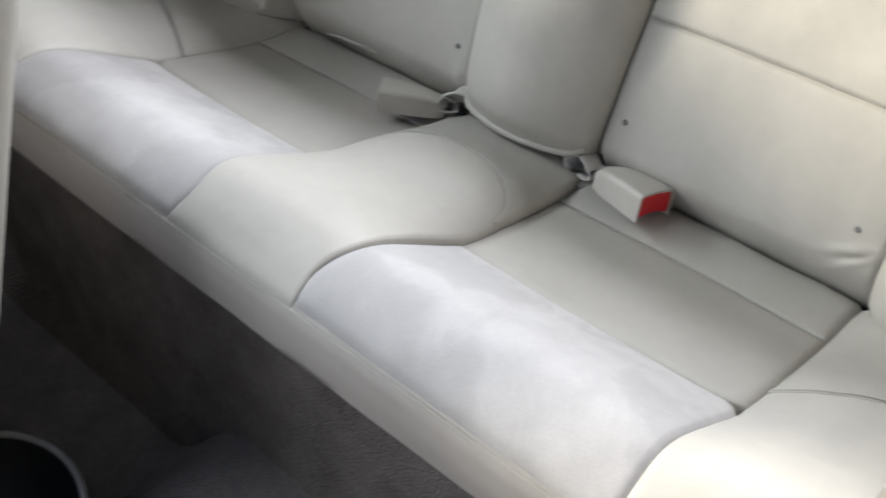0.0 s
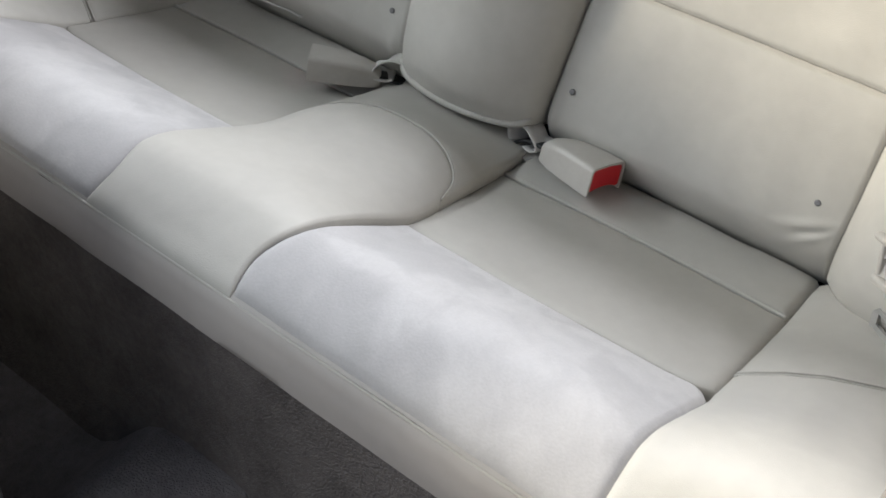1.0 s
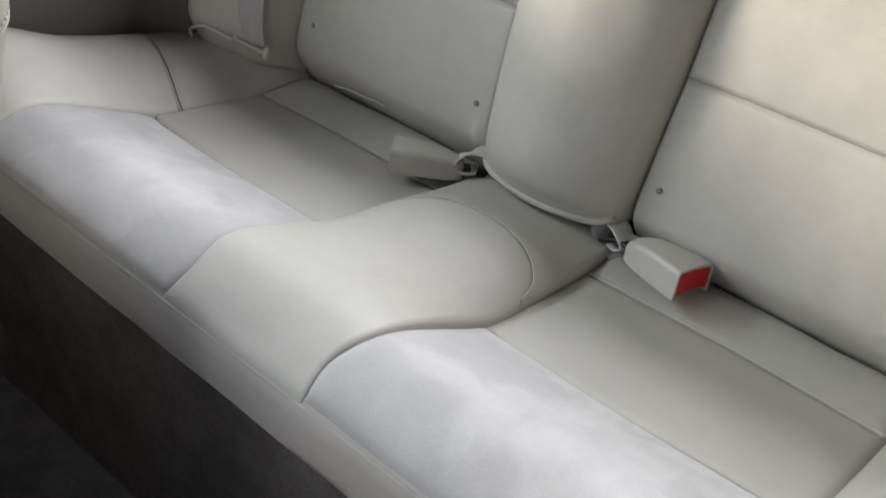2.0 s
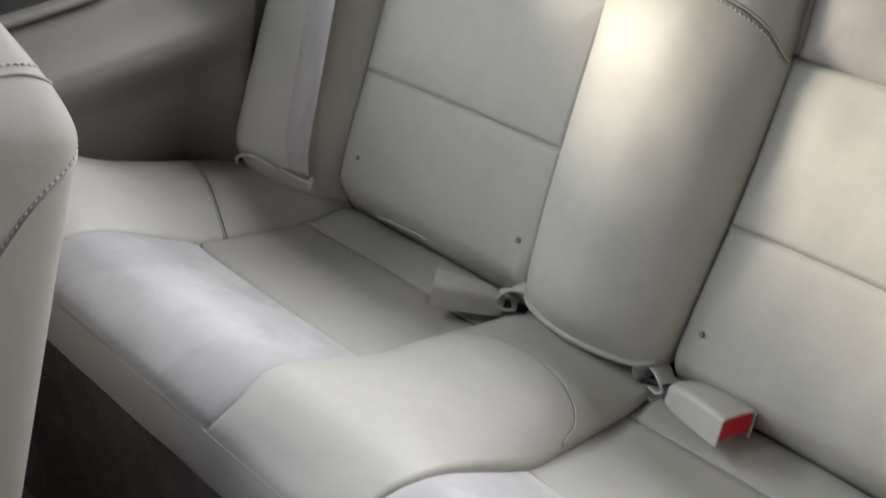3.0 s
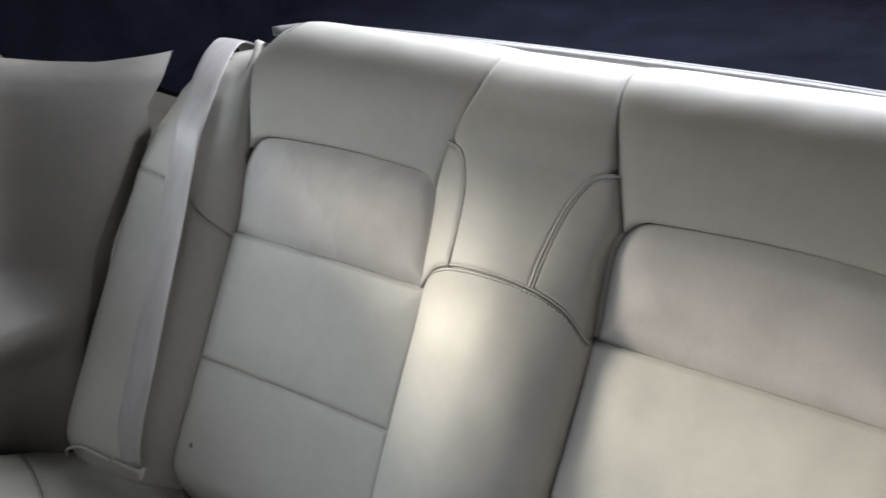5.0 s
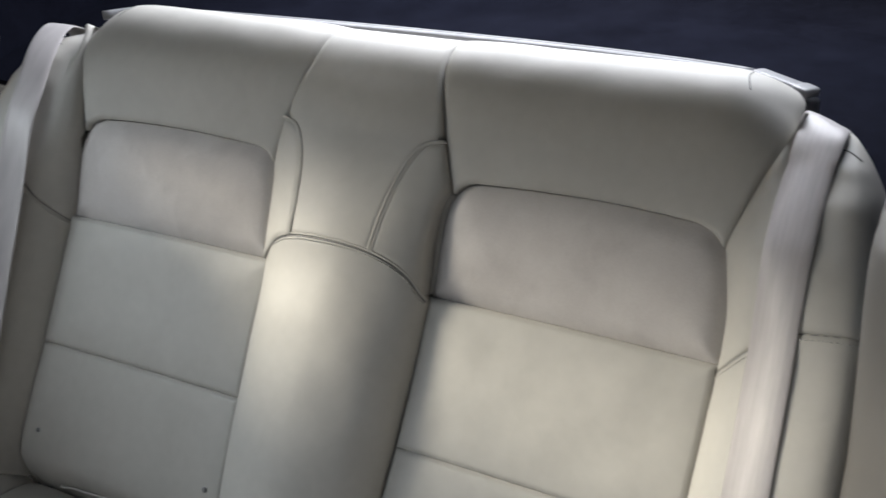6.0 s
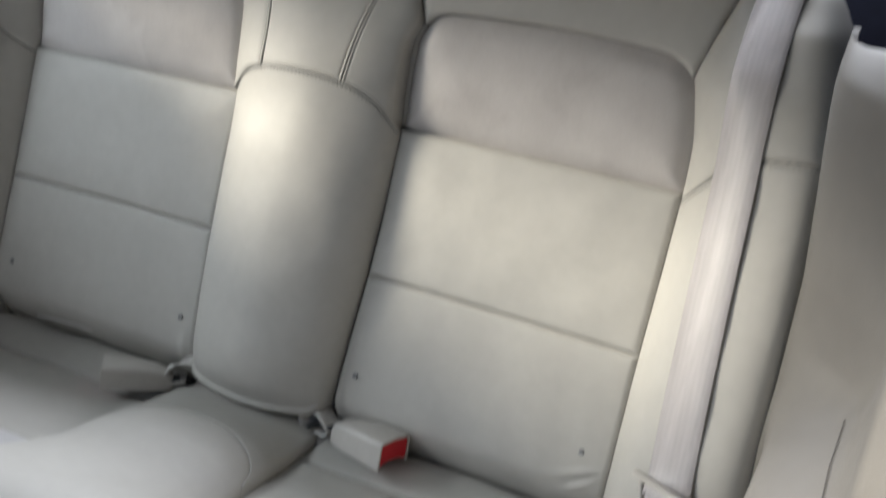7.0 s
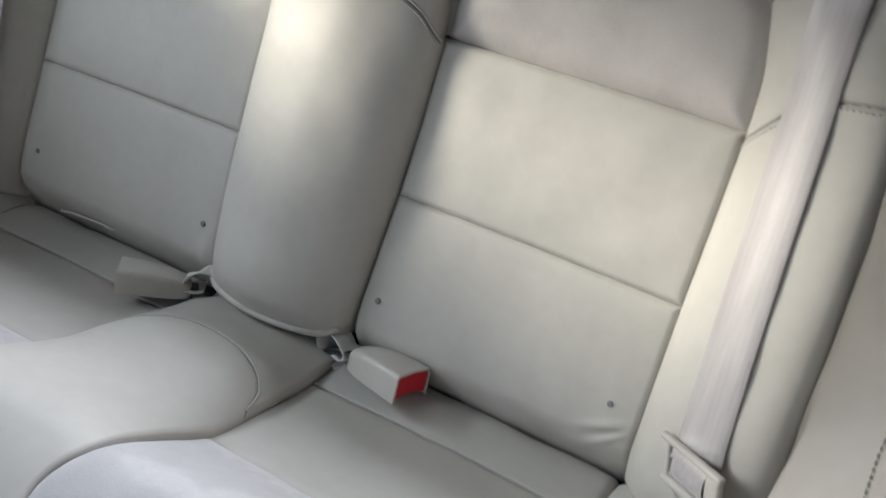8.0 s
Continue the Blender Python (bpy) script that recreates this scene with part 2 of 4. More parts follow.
def patch(name, parent, surf, bottom, top, left, right, material, drop=0.0050, rad=0.0062, skirt=0.014, nu=36, nv=36,
          crown=0.0, mirror=False, label="", amp=0.0020, soft_edges=""):
    """A padded cover panel between seams: a sheet on surf(x, w, e) that dips towards its seams."""
    g = coons(bottom, top, left, right, nu, nv)
    edges = {"b": bottom, "t": top, "l": left, "r": right}
    rim = np.vstack([curve(c, 160) for k, c in edges.items() if k not in soft_edges])
    flat = g.reshape(-1, 2)
    d = np.sqrt(((flat[:, None] - rim[None]) ** 2).sum(-1)).min(1).reshape(nv, nu)
    e = -drop * np.clip(1 - d / rad, 0, 1) ** 2
    if crown:
        e = e + crown * (1 - np.exp(-d / (3.0 * rad)))
    P = surf(g[..., 0], g[..., 1], e)
    n_off = wobble(P, amp, 0.055) * np.clip(d / 0.03, 0, 1)
    P = surf(g[..., 0], g[..., 1], e + n_off)
    if mirror:
        P = P * np.array([-1, 1, 1])
    idx = np.arange(nu * nv).reshape(nv, nu)
    faces = [(idx[j, i], idx[j, i + 1], idx[j + 1, i + 1], idx[j + 1, i]) for j in range(nv - 1) for i in range(nu - 1)]
    ring = np.r_[idx[0, :], idx[1:, -1], idx[-1, -2::-1], idx[-2:0:-1, 0]]
    low = surf(g[..., 0], g[..., 1], e - skirt)
    if mirror:
        low = low * np.array([-1, 1, 1])
    V = list(P.reshape(-1, 3)) + list(low.reshape(-1, 3)[ring])
    k, n0 = len(ring), nu * nv
    faces += [(ring[i], ring[(i + 1) % k], n0 + (i + 1) % k, n0 + i) for i in range(k)]
    return mesh_ob(name, V, faces, material, parent, label)


def tube_data(pts, r, seg=8, r2=None):
    p = np.array(pts, float)
    t = np.gradient(p, axis=0)
    t /= np.linalg.norm(t, axis=1)[:, None] + 1e-12
    ref = np.array([0.3, -0.5, 0.81])
    V, F = [], []
    for i in range(len(p)):
        a = np.cross(t[i], ref)
        a /= np.linalg.norm(a)
        b = np.cross(t[i], a)
        rr = r if r2 is None else r + (r2 - r) * i / (len(p) - 1)
        for k in range(seg):
            w = 2 * math.pi * k / seg
            V.append(p[i] + rr * (math.cos(w) * a + math.sin(w) * b))
    for i in range(len(p) - 1):
        for k in range(seg):
            k2 = (k + 1) % seg
            F.append((i * seg + k, i * seg + k2, (i + 1) * seg + k2, (i + 1) * seg + k))
    F.append(tuple(range(seg - 1, -1, -1)))
    F.append(tuple(len(V) - seg + k for k in range(seg)))
    return V, F


def tube(name, pts, r, material, parent=None, label="", seg=8):
    V, F = tube_data(pts, r, seg)
    return mesh_ob(name, V, F, material, parent, label)


def joined(name, pieces, material, parent=None, label="", smooth=True, sharp=None):
    V, F = [], []
    for v, f in pieces:
        k = len(V)
        V += list(v)
        F += [tuple(i + k for i in q) for q in f]
    return mesh_ob(name, V, F, material, parent, label, smooth, sharp=sharp)


def stitches(name, pts, parent, length=0.0032, gap=0.0022, r=0.0006, mirror=False):
    p = np.array(pts, float)
    if mirror:
        p = p * np.array([-1, 1, 1])
    L = np.r_[0, np.cumsum(np.linalg.norm(np.diff(p, axis=0), axis=1))]
    at = lambda s: np.stack([np.interp(s, L, p[:, k]) for k in range(3)], -1)
    pieces, s = [], 0.0
    while s + length < L[-1]:
        pieces.append(tube_data(at(np.array([s, s + length * 0.5, s + length])), r, 5))
        s += length + gap
    return joined(name, pieces, THREAD, parent, "pale stitching thread")


def rounded_box(sx, sy, sz, r, seg=3):
    bm = bmesh.new()
    bmesh.ops.create_cube(bm, size=1.0)
    for v in bm.verts:
        v.co = Vector((v.co.x * sx, v.co.y * sy, v.co.z * sz))
    bmesh.ops.bevel(bm, geom=bm.edges[:], offset=r, segments=seg, affect="EDGES", profile=0.5)
    bm.verts.index_update()
    V = [np.array(v.co) for v in bm.verts]
    F = [tuple(v.index for v in f.verts) for f in bm.faces]
    bm.free()
    return V, F


def placed(data, m):
    V, F = data
    return [np.array(m @ Vector(v)) for v in V], F


def sheet(name, f, us, vs, material, parent=None, label="", thick=0.0):
    """A grid f(u, v) -> point, as a shell of the given thickness."""
    P = np.array([[f(u, v) for u in us] for v in vs], float)
    nv, nu = P.shape[:2]
    idx = np.arange(nu * nv).reshape(nv, nu)
    F = [(idx[j, i], idx[j, i + 1], idx[j + 1, i + 1], idx[j + 1, i]) for j in range(nv - 1) for i in range(nu - 1)]
    V = list(P.reshape(-1, 3))
    if thick:
        du, dv = np.gradient(P, axis=1), np.gradient(P, axis=0)
        n = np.cross(du, dv)
        n /= np.linalg.norm(n, axis=2)[..., None] + 1e-12
        k = len(V)
        V += list((P - n * thick).reshape(-1, 3))
        F += [tuple(i + k for i in reversed(q)) for q in F]
        ring = np.r_[idx[0, :], idx[1:, -1], idx[-1, -2::-1], idx[-2:0:-1, 0]]
        m = len(ring)
        F += [(ring[i], ring[(i + 1) % m], ring[(i + 1) % m] + k, ring[i] + k) for i in range(m)]
    return mesh_ob(name, V, F, material, parent, label, sharp=50 if thick else None)


# ---------------------------------------------------------------- frames of the seat
LEAN, RISE = radians(25), math.atan(0.274)
ORIGIN = np.array([0, 0.5015, 0.304])       # where the plane of the backrest meets that of the cushion
UB, NB = np.array([0, math.sin(LEAN), math.cos(LEAN)]), np.array([0, -math.cos(LEAN), math.sin(LEAN)])
UC, NC = np.array([0, -math.cos(RISE), math.sin(RISE)]), np.array([0, math.sin(RISE), math.cos(RISE)])
XA = np.array([1.0, 0, 0])


class Profile:
    """A section drawn through (along, out) points, kept by its length."""

    def __init__(self, pts, start):
        c = curve(pts, 900)
        self.L = start + np.r_[0, np.cumsum(np.linalg.norm(np.diff(c, axis=0), axis=1))]
        self.c = c
        t = np.gradient(c, axis=0)
        t /= np.linalg.norm(t, axis=1)[:, None]
        self.n = np.stack([-t[:, 1], t[:, 0]], 1)

    def at(self, w, e):
        w = np.asarray(w, float)
        g = lambda a: np.interp(w, self.L, a)
        return g(self.c[:, 0]) + g(self.n[:, 0]) * e, g(self.c[:, 1]) + g(self.n[:, 1]) * e


BACK = Profile([(-0.02, -0.022), (0.03, -0.010), (0.065, -0.002), (0.10, 0.0), (0.2, 0.0), (0.3, 0.0), (0.4, 0.002), (0.45, 0.010), (0.52, 0.022),
                (0.58, 0.034), (0.63, 0.038), (0.668, 0.030), (0.694, 0.008), (0.706, -0.03), (0.709, -0.08), (0.703, -0.13)], -0.0216)
SEAT = Profile([(-0.076, -0.058), (-0.067, -0.030), (-0.056, -0.006), (-0.043, 0.008), (-0.025, 0.0130), (-0.005, 0.0110), (0.035, 0.003), (0.08, 0.0), (0.14, 0.0), (0.2, 0.001), (0.24, 0.009),
                (0.29, 0.024), (0.34, 0.038), (0.375, 0.039), (0.405, 0.026), (0.428, 0.008), (0.441, -0.010)], -0.1201)


def world_of(x, s, o, U, N):
    return ORIGIN + np.asarray(x)[..., None] * XA + np.asarray(s)[..., None] * U + np.asarray(o)[..., None] * N


def dome(x, half, p=2.2, q=0.6):
    return np.clip(1 - np.abs(np.asarray(x) / half) ** p, 0, None) ** q


def back_plain(x, w, e, pucker=1.0):
    s, o = BACK.at(w, e)
    x, w = np.asarray(x), np.asarray(w)
    # puckers in the outer lower corners
    o = o + sum(pucker * h * np.exp(-((w - w0 - k * (x - 0.425)) / 0.0045) ** 2 - ((x - x0) / 0.026) ** 2) for h, w0, k, x0 in ((0.0042, 0.078, 0.35, 0.425), (0.0032, 0.064, 0.75, 0.435), (-0.003, 0.071, 0.5, 0.43)))
    o = o - 0.050 * np.clip((0.066 - w) / 0.06, 0, 1) ** 1.7
    o = o + 0.0035 * np.exp(-((x - 0.117) / 0.006) ** 2 - ((w - 0.06) / 0.02) ** 2)
    fall = np.clip((np.abs(x) - 0.40) / 0.09, 0, 1.4) ** 2 * np.clip((w - 0.58) / 0.10, 0, 1) * 0.045
    return world_of(x, s - fall * 0.45, o - fall * 0.6, UB, NB)


def back_smooth(x, w, e):
    return back_plain(x, w, e, 0.0)


def back_column(x, w, e):
    A = np.interp(w, [0.0, 0.03, 0.06, 0.10, 0.2, 0.43, 0.5, 0.57, 0.64, 0.70], [0.015, 0.038, 0.056, 0.063, 0.065, 0.058, 0.039, 0.018, 0.005, 0.0])
    s, o = BACK.at(w, 0.0)
    mid = np.interp(w, [0.0, 0.39, 0.47], [0.005, 0.005, 0.0])
    half = np.interp(w, [0.03, 0.08, 0.15, 0.25, 0.35, 0.41, 0.47], [0.096, 0.101, 0.106, 0.111, 0.114, 0.117, 0.124])
    return world_of(x, s, o + e + A * dome(x - mid, half, 1.75, 0.54), UB, NB)


def back_side(x, w, e):
    """The outer bolster; out is 1 at its outer edge."""
    x = np.asarray(x)
    inner = np.interp(w, BOL_W, BOL_IN)
    outer = np.interp(w, BOL_W, BOL_OUT)
    k = np.clip((x - inner) / (outer - inner), 0, 1)
    h = np.interp(k, BOL_K, BOL_H)
    fade = np.interp(w, [0.0, 0.06, 0.38, 0.44, 0.50, 0.55, 0.60, 0.66, 0.70], [0.75, 1.0, 1.0, 0.94, 0.77, 0.60, 0.46, 0.33, 0.22])
    s, o = BACK.at(w, 0.0)
    low = np.interp(w, [0.50, 0.57, 0.61, 0.64, 0.66, 0.68], [0.018, 0.018, 0.008, -0.016, -0.045, -0.085])
    near = np.clip(1 - k / 0.22, 0, 1)
    o = np.where(np.asarray(w) < 0.5, o, np.maximum(low, low * (1 - near) + (o - 0.004) * near))
    o = o - 0.018 * np.clip((0.060 - np.asarray(w)) / 0.05, 0, 1) ** 2
    return world_of(x, s, o + e + h * fade, UB, NB)


_bc = curve([(0, 0), (0.05, 0.017), (0.11, 0.034), (0.19, 0.049), (0.30, 0.060), (0.45, 0.070), (0.60, 0.077), (0.74, 0.080), (0.84, 0.075), (0.92, 0.058), (0.97, 0.030), (1.0, -0.015)], 80)
BOL_K, BOL_H = _bc[:, 0], _bc[:, 1]      # section of the outer bolster
BOL_W = [0.0, 0.05, 0.217, 0.30, 0.395, 0.45, 0.505, 0.525, 0.585, 0.63, 0.66, 0.70]
BOL_IN = [0.452, 0.453, 0.453, 0.455, 0.456, 0.455, 0.445, 0.442, 0.462, 0.480, 0.490, 0.495]
BOL_OUT = [0.608, 0.616, 0.621, 0.621, 0.618, 0.613, 0.604, 0.599, 0.583, 0.563, 0.547, 0.535]


def seat_plain(x, v, e):
    s, o = SEAT.at(v, e)
    return world_of(x, s, o, UC, NC)


def seat_hump(x, v, e):
    A = np.interp(v, [-0.12, -0.06, -0.01, 0.05, 0.1, 0.16, 0.2, 0.25, 0.30, 0.35, 0.40, 0.43], [0.002, 0.006, 0.017, 0.030, 0.040, 0.042, 0.038, 0.028, 0.017, 0.008, 0.003, 0.0])
    s, o = SEAT.at(v, 0.0)
    o = np.where(np.asarray(v) < 0.035, np.minimum(o, 0.02), o)
    return world_of(x, s, o + e + A * dome(x, 0.118, 2.4, 0.7), UC, NC)


def seat_side(x, v, e):
    x = np.asarray(x)
    outer = np.interp(v, [-0.08, 0.0, 0.12, 0.22, 0.43], [0.63, 0.655, 0.685, 0.715, 0.735])
    k = np.clip((x - 0.45) / (outer - 0.45), 0, 1)
    h = np.interp(k, [0, 0.05, 0.14, 0.28, 0.5, 0.75, 0.9, 1.0], [0, 0.007, 0.017, 0.027, 0.034, 0.032, 0.024, 0.0])
    h = h * np.interp(v, [-0.08, 0.0, 0.3, 0.40, 0.43], [0.75, 0.95, 1.0, 0.6, 0.25])
    s, o = SEAT.at(v, 0.0)
    o = np.where(np.asarray(v) < 0.035, np.minimum(o, 0.012), o)
    return world_of(x, s, o + e + h, UC, NC)


# ---------------------------------------------------------------- backrest
back = thing("rear_seat", (0, 0.3, 0.30), "grey-beige leather rear bench seat with pale grey suede panels", "car seat")
for side in (False, True):
    hx = 0.010 if side else 0.0
    ix = 0.008 if side else 0.0      # the pillar stands a little nearer to the other side
    patch("lower_panel", back, back_smooth if side else back_plain, [(0.107 - ix, 0.008), (0.3, 0.006), (0.450, 0.004)], [(0.117 - ix, 0.220), (0.29, 0.219), (0.453, 0.217)],
          [(0.107 - ix, 0.008), (0.109 - ix, 0.05), (0.112 - ix, 0.13), (0.117 - ix, 0.220)], [(0.450, 0.004), (0.451, 0.05), (0.453, 0.12), (0.453, 0.217)], LEATHER, crown=0.003, mirror=side, nu=84, nv=72)
    patch("middle_panel", back, back_plain, [(0.117 - ix, 0.220), (0.29, 0.219), (0.453, 0.217)], [(0.116 - ix, 0.397), (0.29, 0.397), (0.456, 0.395)],
          [(0.117 - ix, 0.220), (0.118 - ix, 0.31), (0.116 - ix, 0.397)], [(0.453, 0.217), (0.455, 0.31), (0.456, 0.395)], LEATHER, crown=0.004, mirror=side, nu=60, nv=60)
    patch("headrest_panel", back, back_plain, [(0.118 - ix, 0.397), (0.29, 0.397), (0.456, 0.395)],
          [(0.129, 0.517), (0.143, 0.529), (0.17, 0.534), (0.29, 0.538), (0.395 + hx, 0.534), (0.425 + hx, 0.527), (0.440 + hx, 0.512)],
          [(0.118 - ix, 0.397), (0.118 - ix * 0.5, 0.45), (0.120, 0.495), (0.129, 0.517)], [(0.456, 0.395), (0.458, 0.44), (0.452 + hx * 0.6, 0.487), (0.440 + hx, 0.512)],
          SUEDE_BACK, drop=0.010, rad=0.024, crown=0.016, mirror=side, label="warm grey suede headrest panel", nu=44)
    patch("top_panel", back, back_plain, [(0.128, 0.5182), (0.1425, 0.5302), (0.17, 0.535), (0.29, 0.539), (0.395 + hx, 0.535), (0.425 + hx, 0.528), (0.441 + hx, 0.5138)],
          [(0.085, 0.83), (0.25, 0.83), (0.43, 0.83)], [(0.128, 0.5182), (0.107, 0.585), (0.088, 0.66), (0.085, 0.72), (0.085, 0.83)],
          [(0.441 + hx, 0.5138), (0.464, 0.585), (0.480, 0.63), (0.487, 0.67), (0.475, 0.74), (0.43, 0.83)], LEATHER, drop=0.0034, rad=0.006, crown=0.003, mirror=side, nv=72, nu=64, amp=0.0009, soft_edges="t")
    cut = [(0.456, 0.388), (0.475, 0.402), (0.52, 0.436), (0.57, 0.446), (0.616, 0.447)]
    patch("side_bolster_lower", back, back_side, [(0.452, 0.025), (0.53, 0.02), (0.612, 0.03)], cut,
          [(0.452, 0.025), (0.453, 0.217), (0.456, 0.388)], [(0.612, 0.03), (0.621, 0.25), (0.616, 0.447)], LEATHER, mirror=side, nu=56, drop=0.003, rad=0.007)
    patch("side_bolster_upper", back, back_side, cut, [(0.491, 0.665), (0.516, 0.670), (0.541, 0.650)],
          [(0.456, 0.388), (0.455, 0.45), (0.445 + hx, 0.505), (0.443 + hx, 0.521), (0.465, 0.585), (0.483, 0.63), (0.492, 0.665)],
          [(0.616, 0.447), (0.600, 0.52), (0.583, 0.585), (0.565, 0.620), (0.541, 0.650)], LEATHER, mirror=side, nu=56, drop=0.003, rad=0.007)
    # pipings of the middle pillar and its wing
    pip = [(0.056, 0.432), (0.060, 0.48), (0.070, 0.53), (0.088, 0.565), (0.112, 0.575)]
    patch("pillar_wing", back, back_column, [(0.056, 0.432), (0.085 - ix * 0.5, 0.422), (0.114 - ix, 0.397)], [(0.112, 0.572), (0.114, 0.566), (0.116, 0.556)],
          pip[:4] + [(0.112, 0.572)], [(0.114 - ix, 0.397), (0.112 - ix * 0.5, 0.45), (0.114, 0.495), (0.122, 0.521), (0.116, 0.556)], LEATHER, drop=0.003, rad=0.007, skirt=0.030, mirror=side, nu=24)
    for off, e, rad in ((-0.0010, -0.0010, 0.0019), (0.0024, -0.0014, 0.0019)):
        c = curve(pip, 60)
        P = back_column(c[:, 0] + off, c[:, 1], np.full(60, e))
        tube("piping", P * (np.array([-1, 1, 1]) if side else 1), rad, LEATHER, back, "pale leather piping", 6)
    # filler cord added to close the deep crevice beside the headrest panel
    c = curve([(0.1155 - ix, 0.400), (0.1145 - ix * 0.5, 0.45), (0.1160, 0.495), (0.1230, 0.518)], 50)
    tube("gap_filler", back_plain(c[:, 0], c[:, 1], np.full(50, -0.0125)) * (np.array([-1, 1, 1]) if side else 1), 0.0048, LEATHER, back, "", 8)
    c = curve(cut, 60)
    stitches("stitching", back_side(c[:, 0], c[:, 1] - 0.006, np.full(60, 0.0001)), back, 0.0034, 0.0020, 0.0009, mirror=side)
    tube("seam", back_side(c[:, 0], c[:, 1] - 0.0012, np.full(60, -0.0030)) * (np.array([-1, 1, 1]) if side else 1), 0.0008, STUD, back, "", 6)
ARC = [(-0.111, 0.392), (-0.091, 0.418), (-0.056, 0.432), (0, 0.436), (0.056, 0.432), (0.095, 0.418), (0.119, 0.392)]
patch("middle_pillar", back, back_column, [(-0.093, 0.047), (-0.070, 0.034), (0, 0.028), (0.075, 0.034), (0.101, 0.047)], ARC,
      [(-0.093, 0.047), (-0.098, 0.08), (-0.103, 0.15), (-0.108, 0.25), (-0.111, 0.392)], [(0.101, 0.047), (0.106, 0.08), (0.111, 0.15), (0.116, 0.25), (0.119, 0.392)], LEATHER, nu=60, nv=50, rad=0.006, drop=0.003, skirt=0.05)
patch("pillar_top", back, back_column, ARC[2:5], [(-0.085, 0.83), (0, 0.83), (0.085, 0.83)],
      [(-0.056, 0.432), (-0.060, 0.48), (-0.070, 0.53), (-0.088, 0.565), (-0.106, 0.585), (-0.088, 0.66), (-0.085, 0.72), (-0.085, 0.83)],
      [(0.056, 0.432), (0.060, 0.48), (0.070, 0.53), (0.088, 0.565), (0.106, 0.585), (0.088, 0.66), (0.085, 0.72), (0.085, 0.83)],
      LEATHER, drop=0.0028, rad=0.006, nu=48, nv=80, amp=0.0009, soft_edges="t")
c = curve(ARC, 120)
tube("seam", back_column(c[:, 0], c[:, 1] - 0.0022, np.full(120, -0.0010)), 0.0007, STUD, back, "", 6)
tube("piping", back_column(c[:, 0], c[:, 1] + 0.001, np.full(120, -0.0010)), 0.0016, LEATHER, back, "pale leather piping", 6)
stitches("stitching", back_column(c[:, 0], c[:, 1] - 0.0055, np.full(120, 0.0001)), back, 0.0034, 0.0020, 0.0009)
c = curve([(-0.091, 0.052), (-0.070, 0.040), (0, 0.034), (0.075, 0.040), (0.099, 0.052)], 60)
tube("hem", back_column(c[:, 0], c[:, 1], np.full(60, 0.0005)), 0.0042, LEATHER, back, "pale leather hem", 8)


def stud(parent, place, n, r=0.0034):
    rings, V, F = [(r, -0.004), (r, 0.0002), (r * 0.8, 0.0008), (r * 0.4, 0.0004)], [], []
    n = np.array(n) / np.linalg.norm(n)
    a = np.cross(n, [1.0, 0.2, 0]); a /= np.linalg.norm(a); b = np.cross(n, a)
    for rr, h in rings:
        V += [np.array(place) + n * h + rr * (math.cos(k * math.pi / 6) * a + math.sin(k * math.pi / 6) * b) for k in range(12)]
    for j in range(3):
        F += [(j * 12 + k, j * 12 + (k + 1) % 12, j * 12 + 12 + (k + 1) % 12, j * 12 + 12 + k) for k in range(12)]
    F.append(tuple(36 + k for k in range(12)))
    return mesh_ob("stud", V, F, STUD, parent, "small dark grey stud")


for x in (-0.419, -0.127, 0.133, 0.419):
    q = back_plain(np.array([x]), np.array([0.100]), np.array([0.0032]))[0]
    stud(back, q, NB)

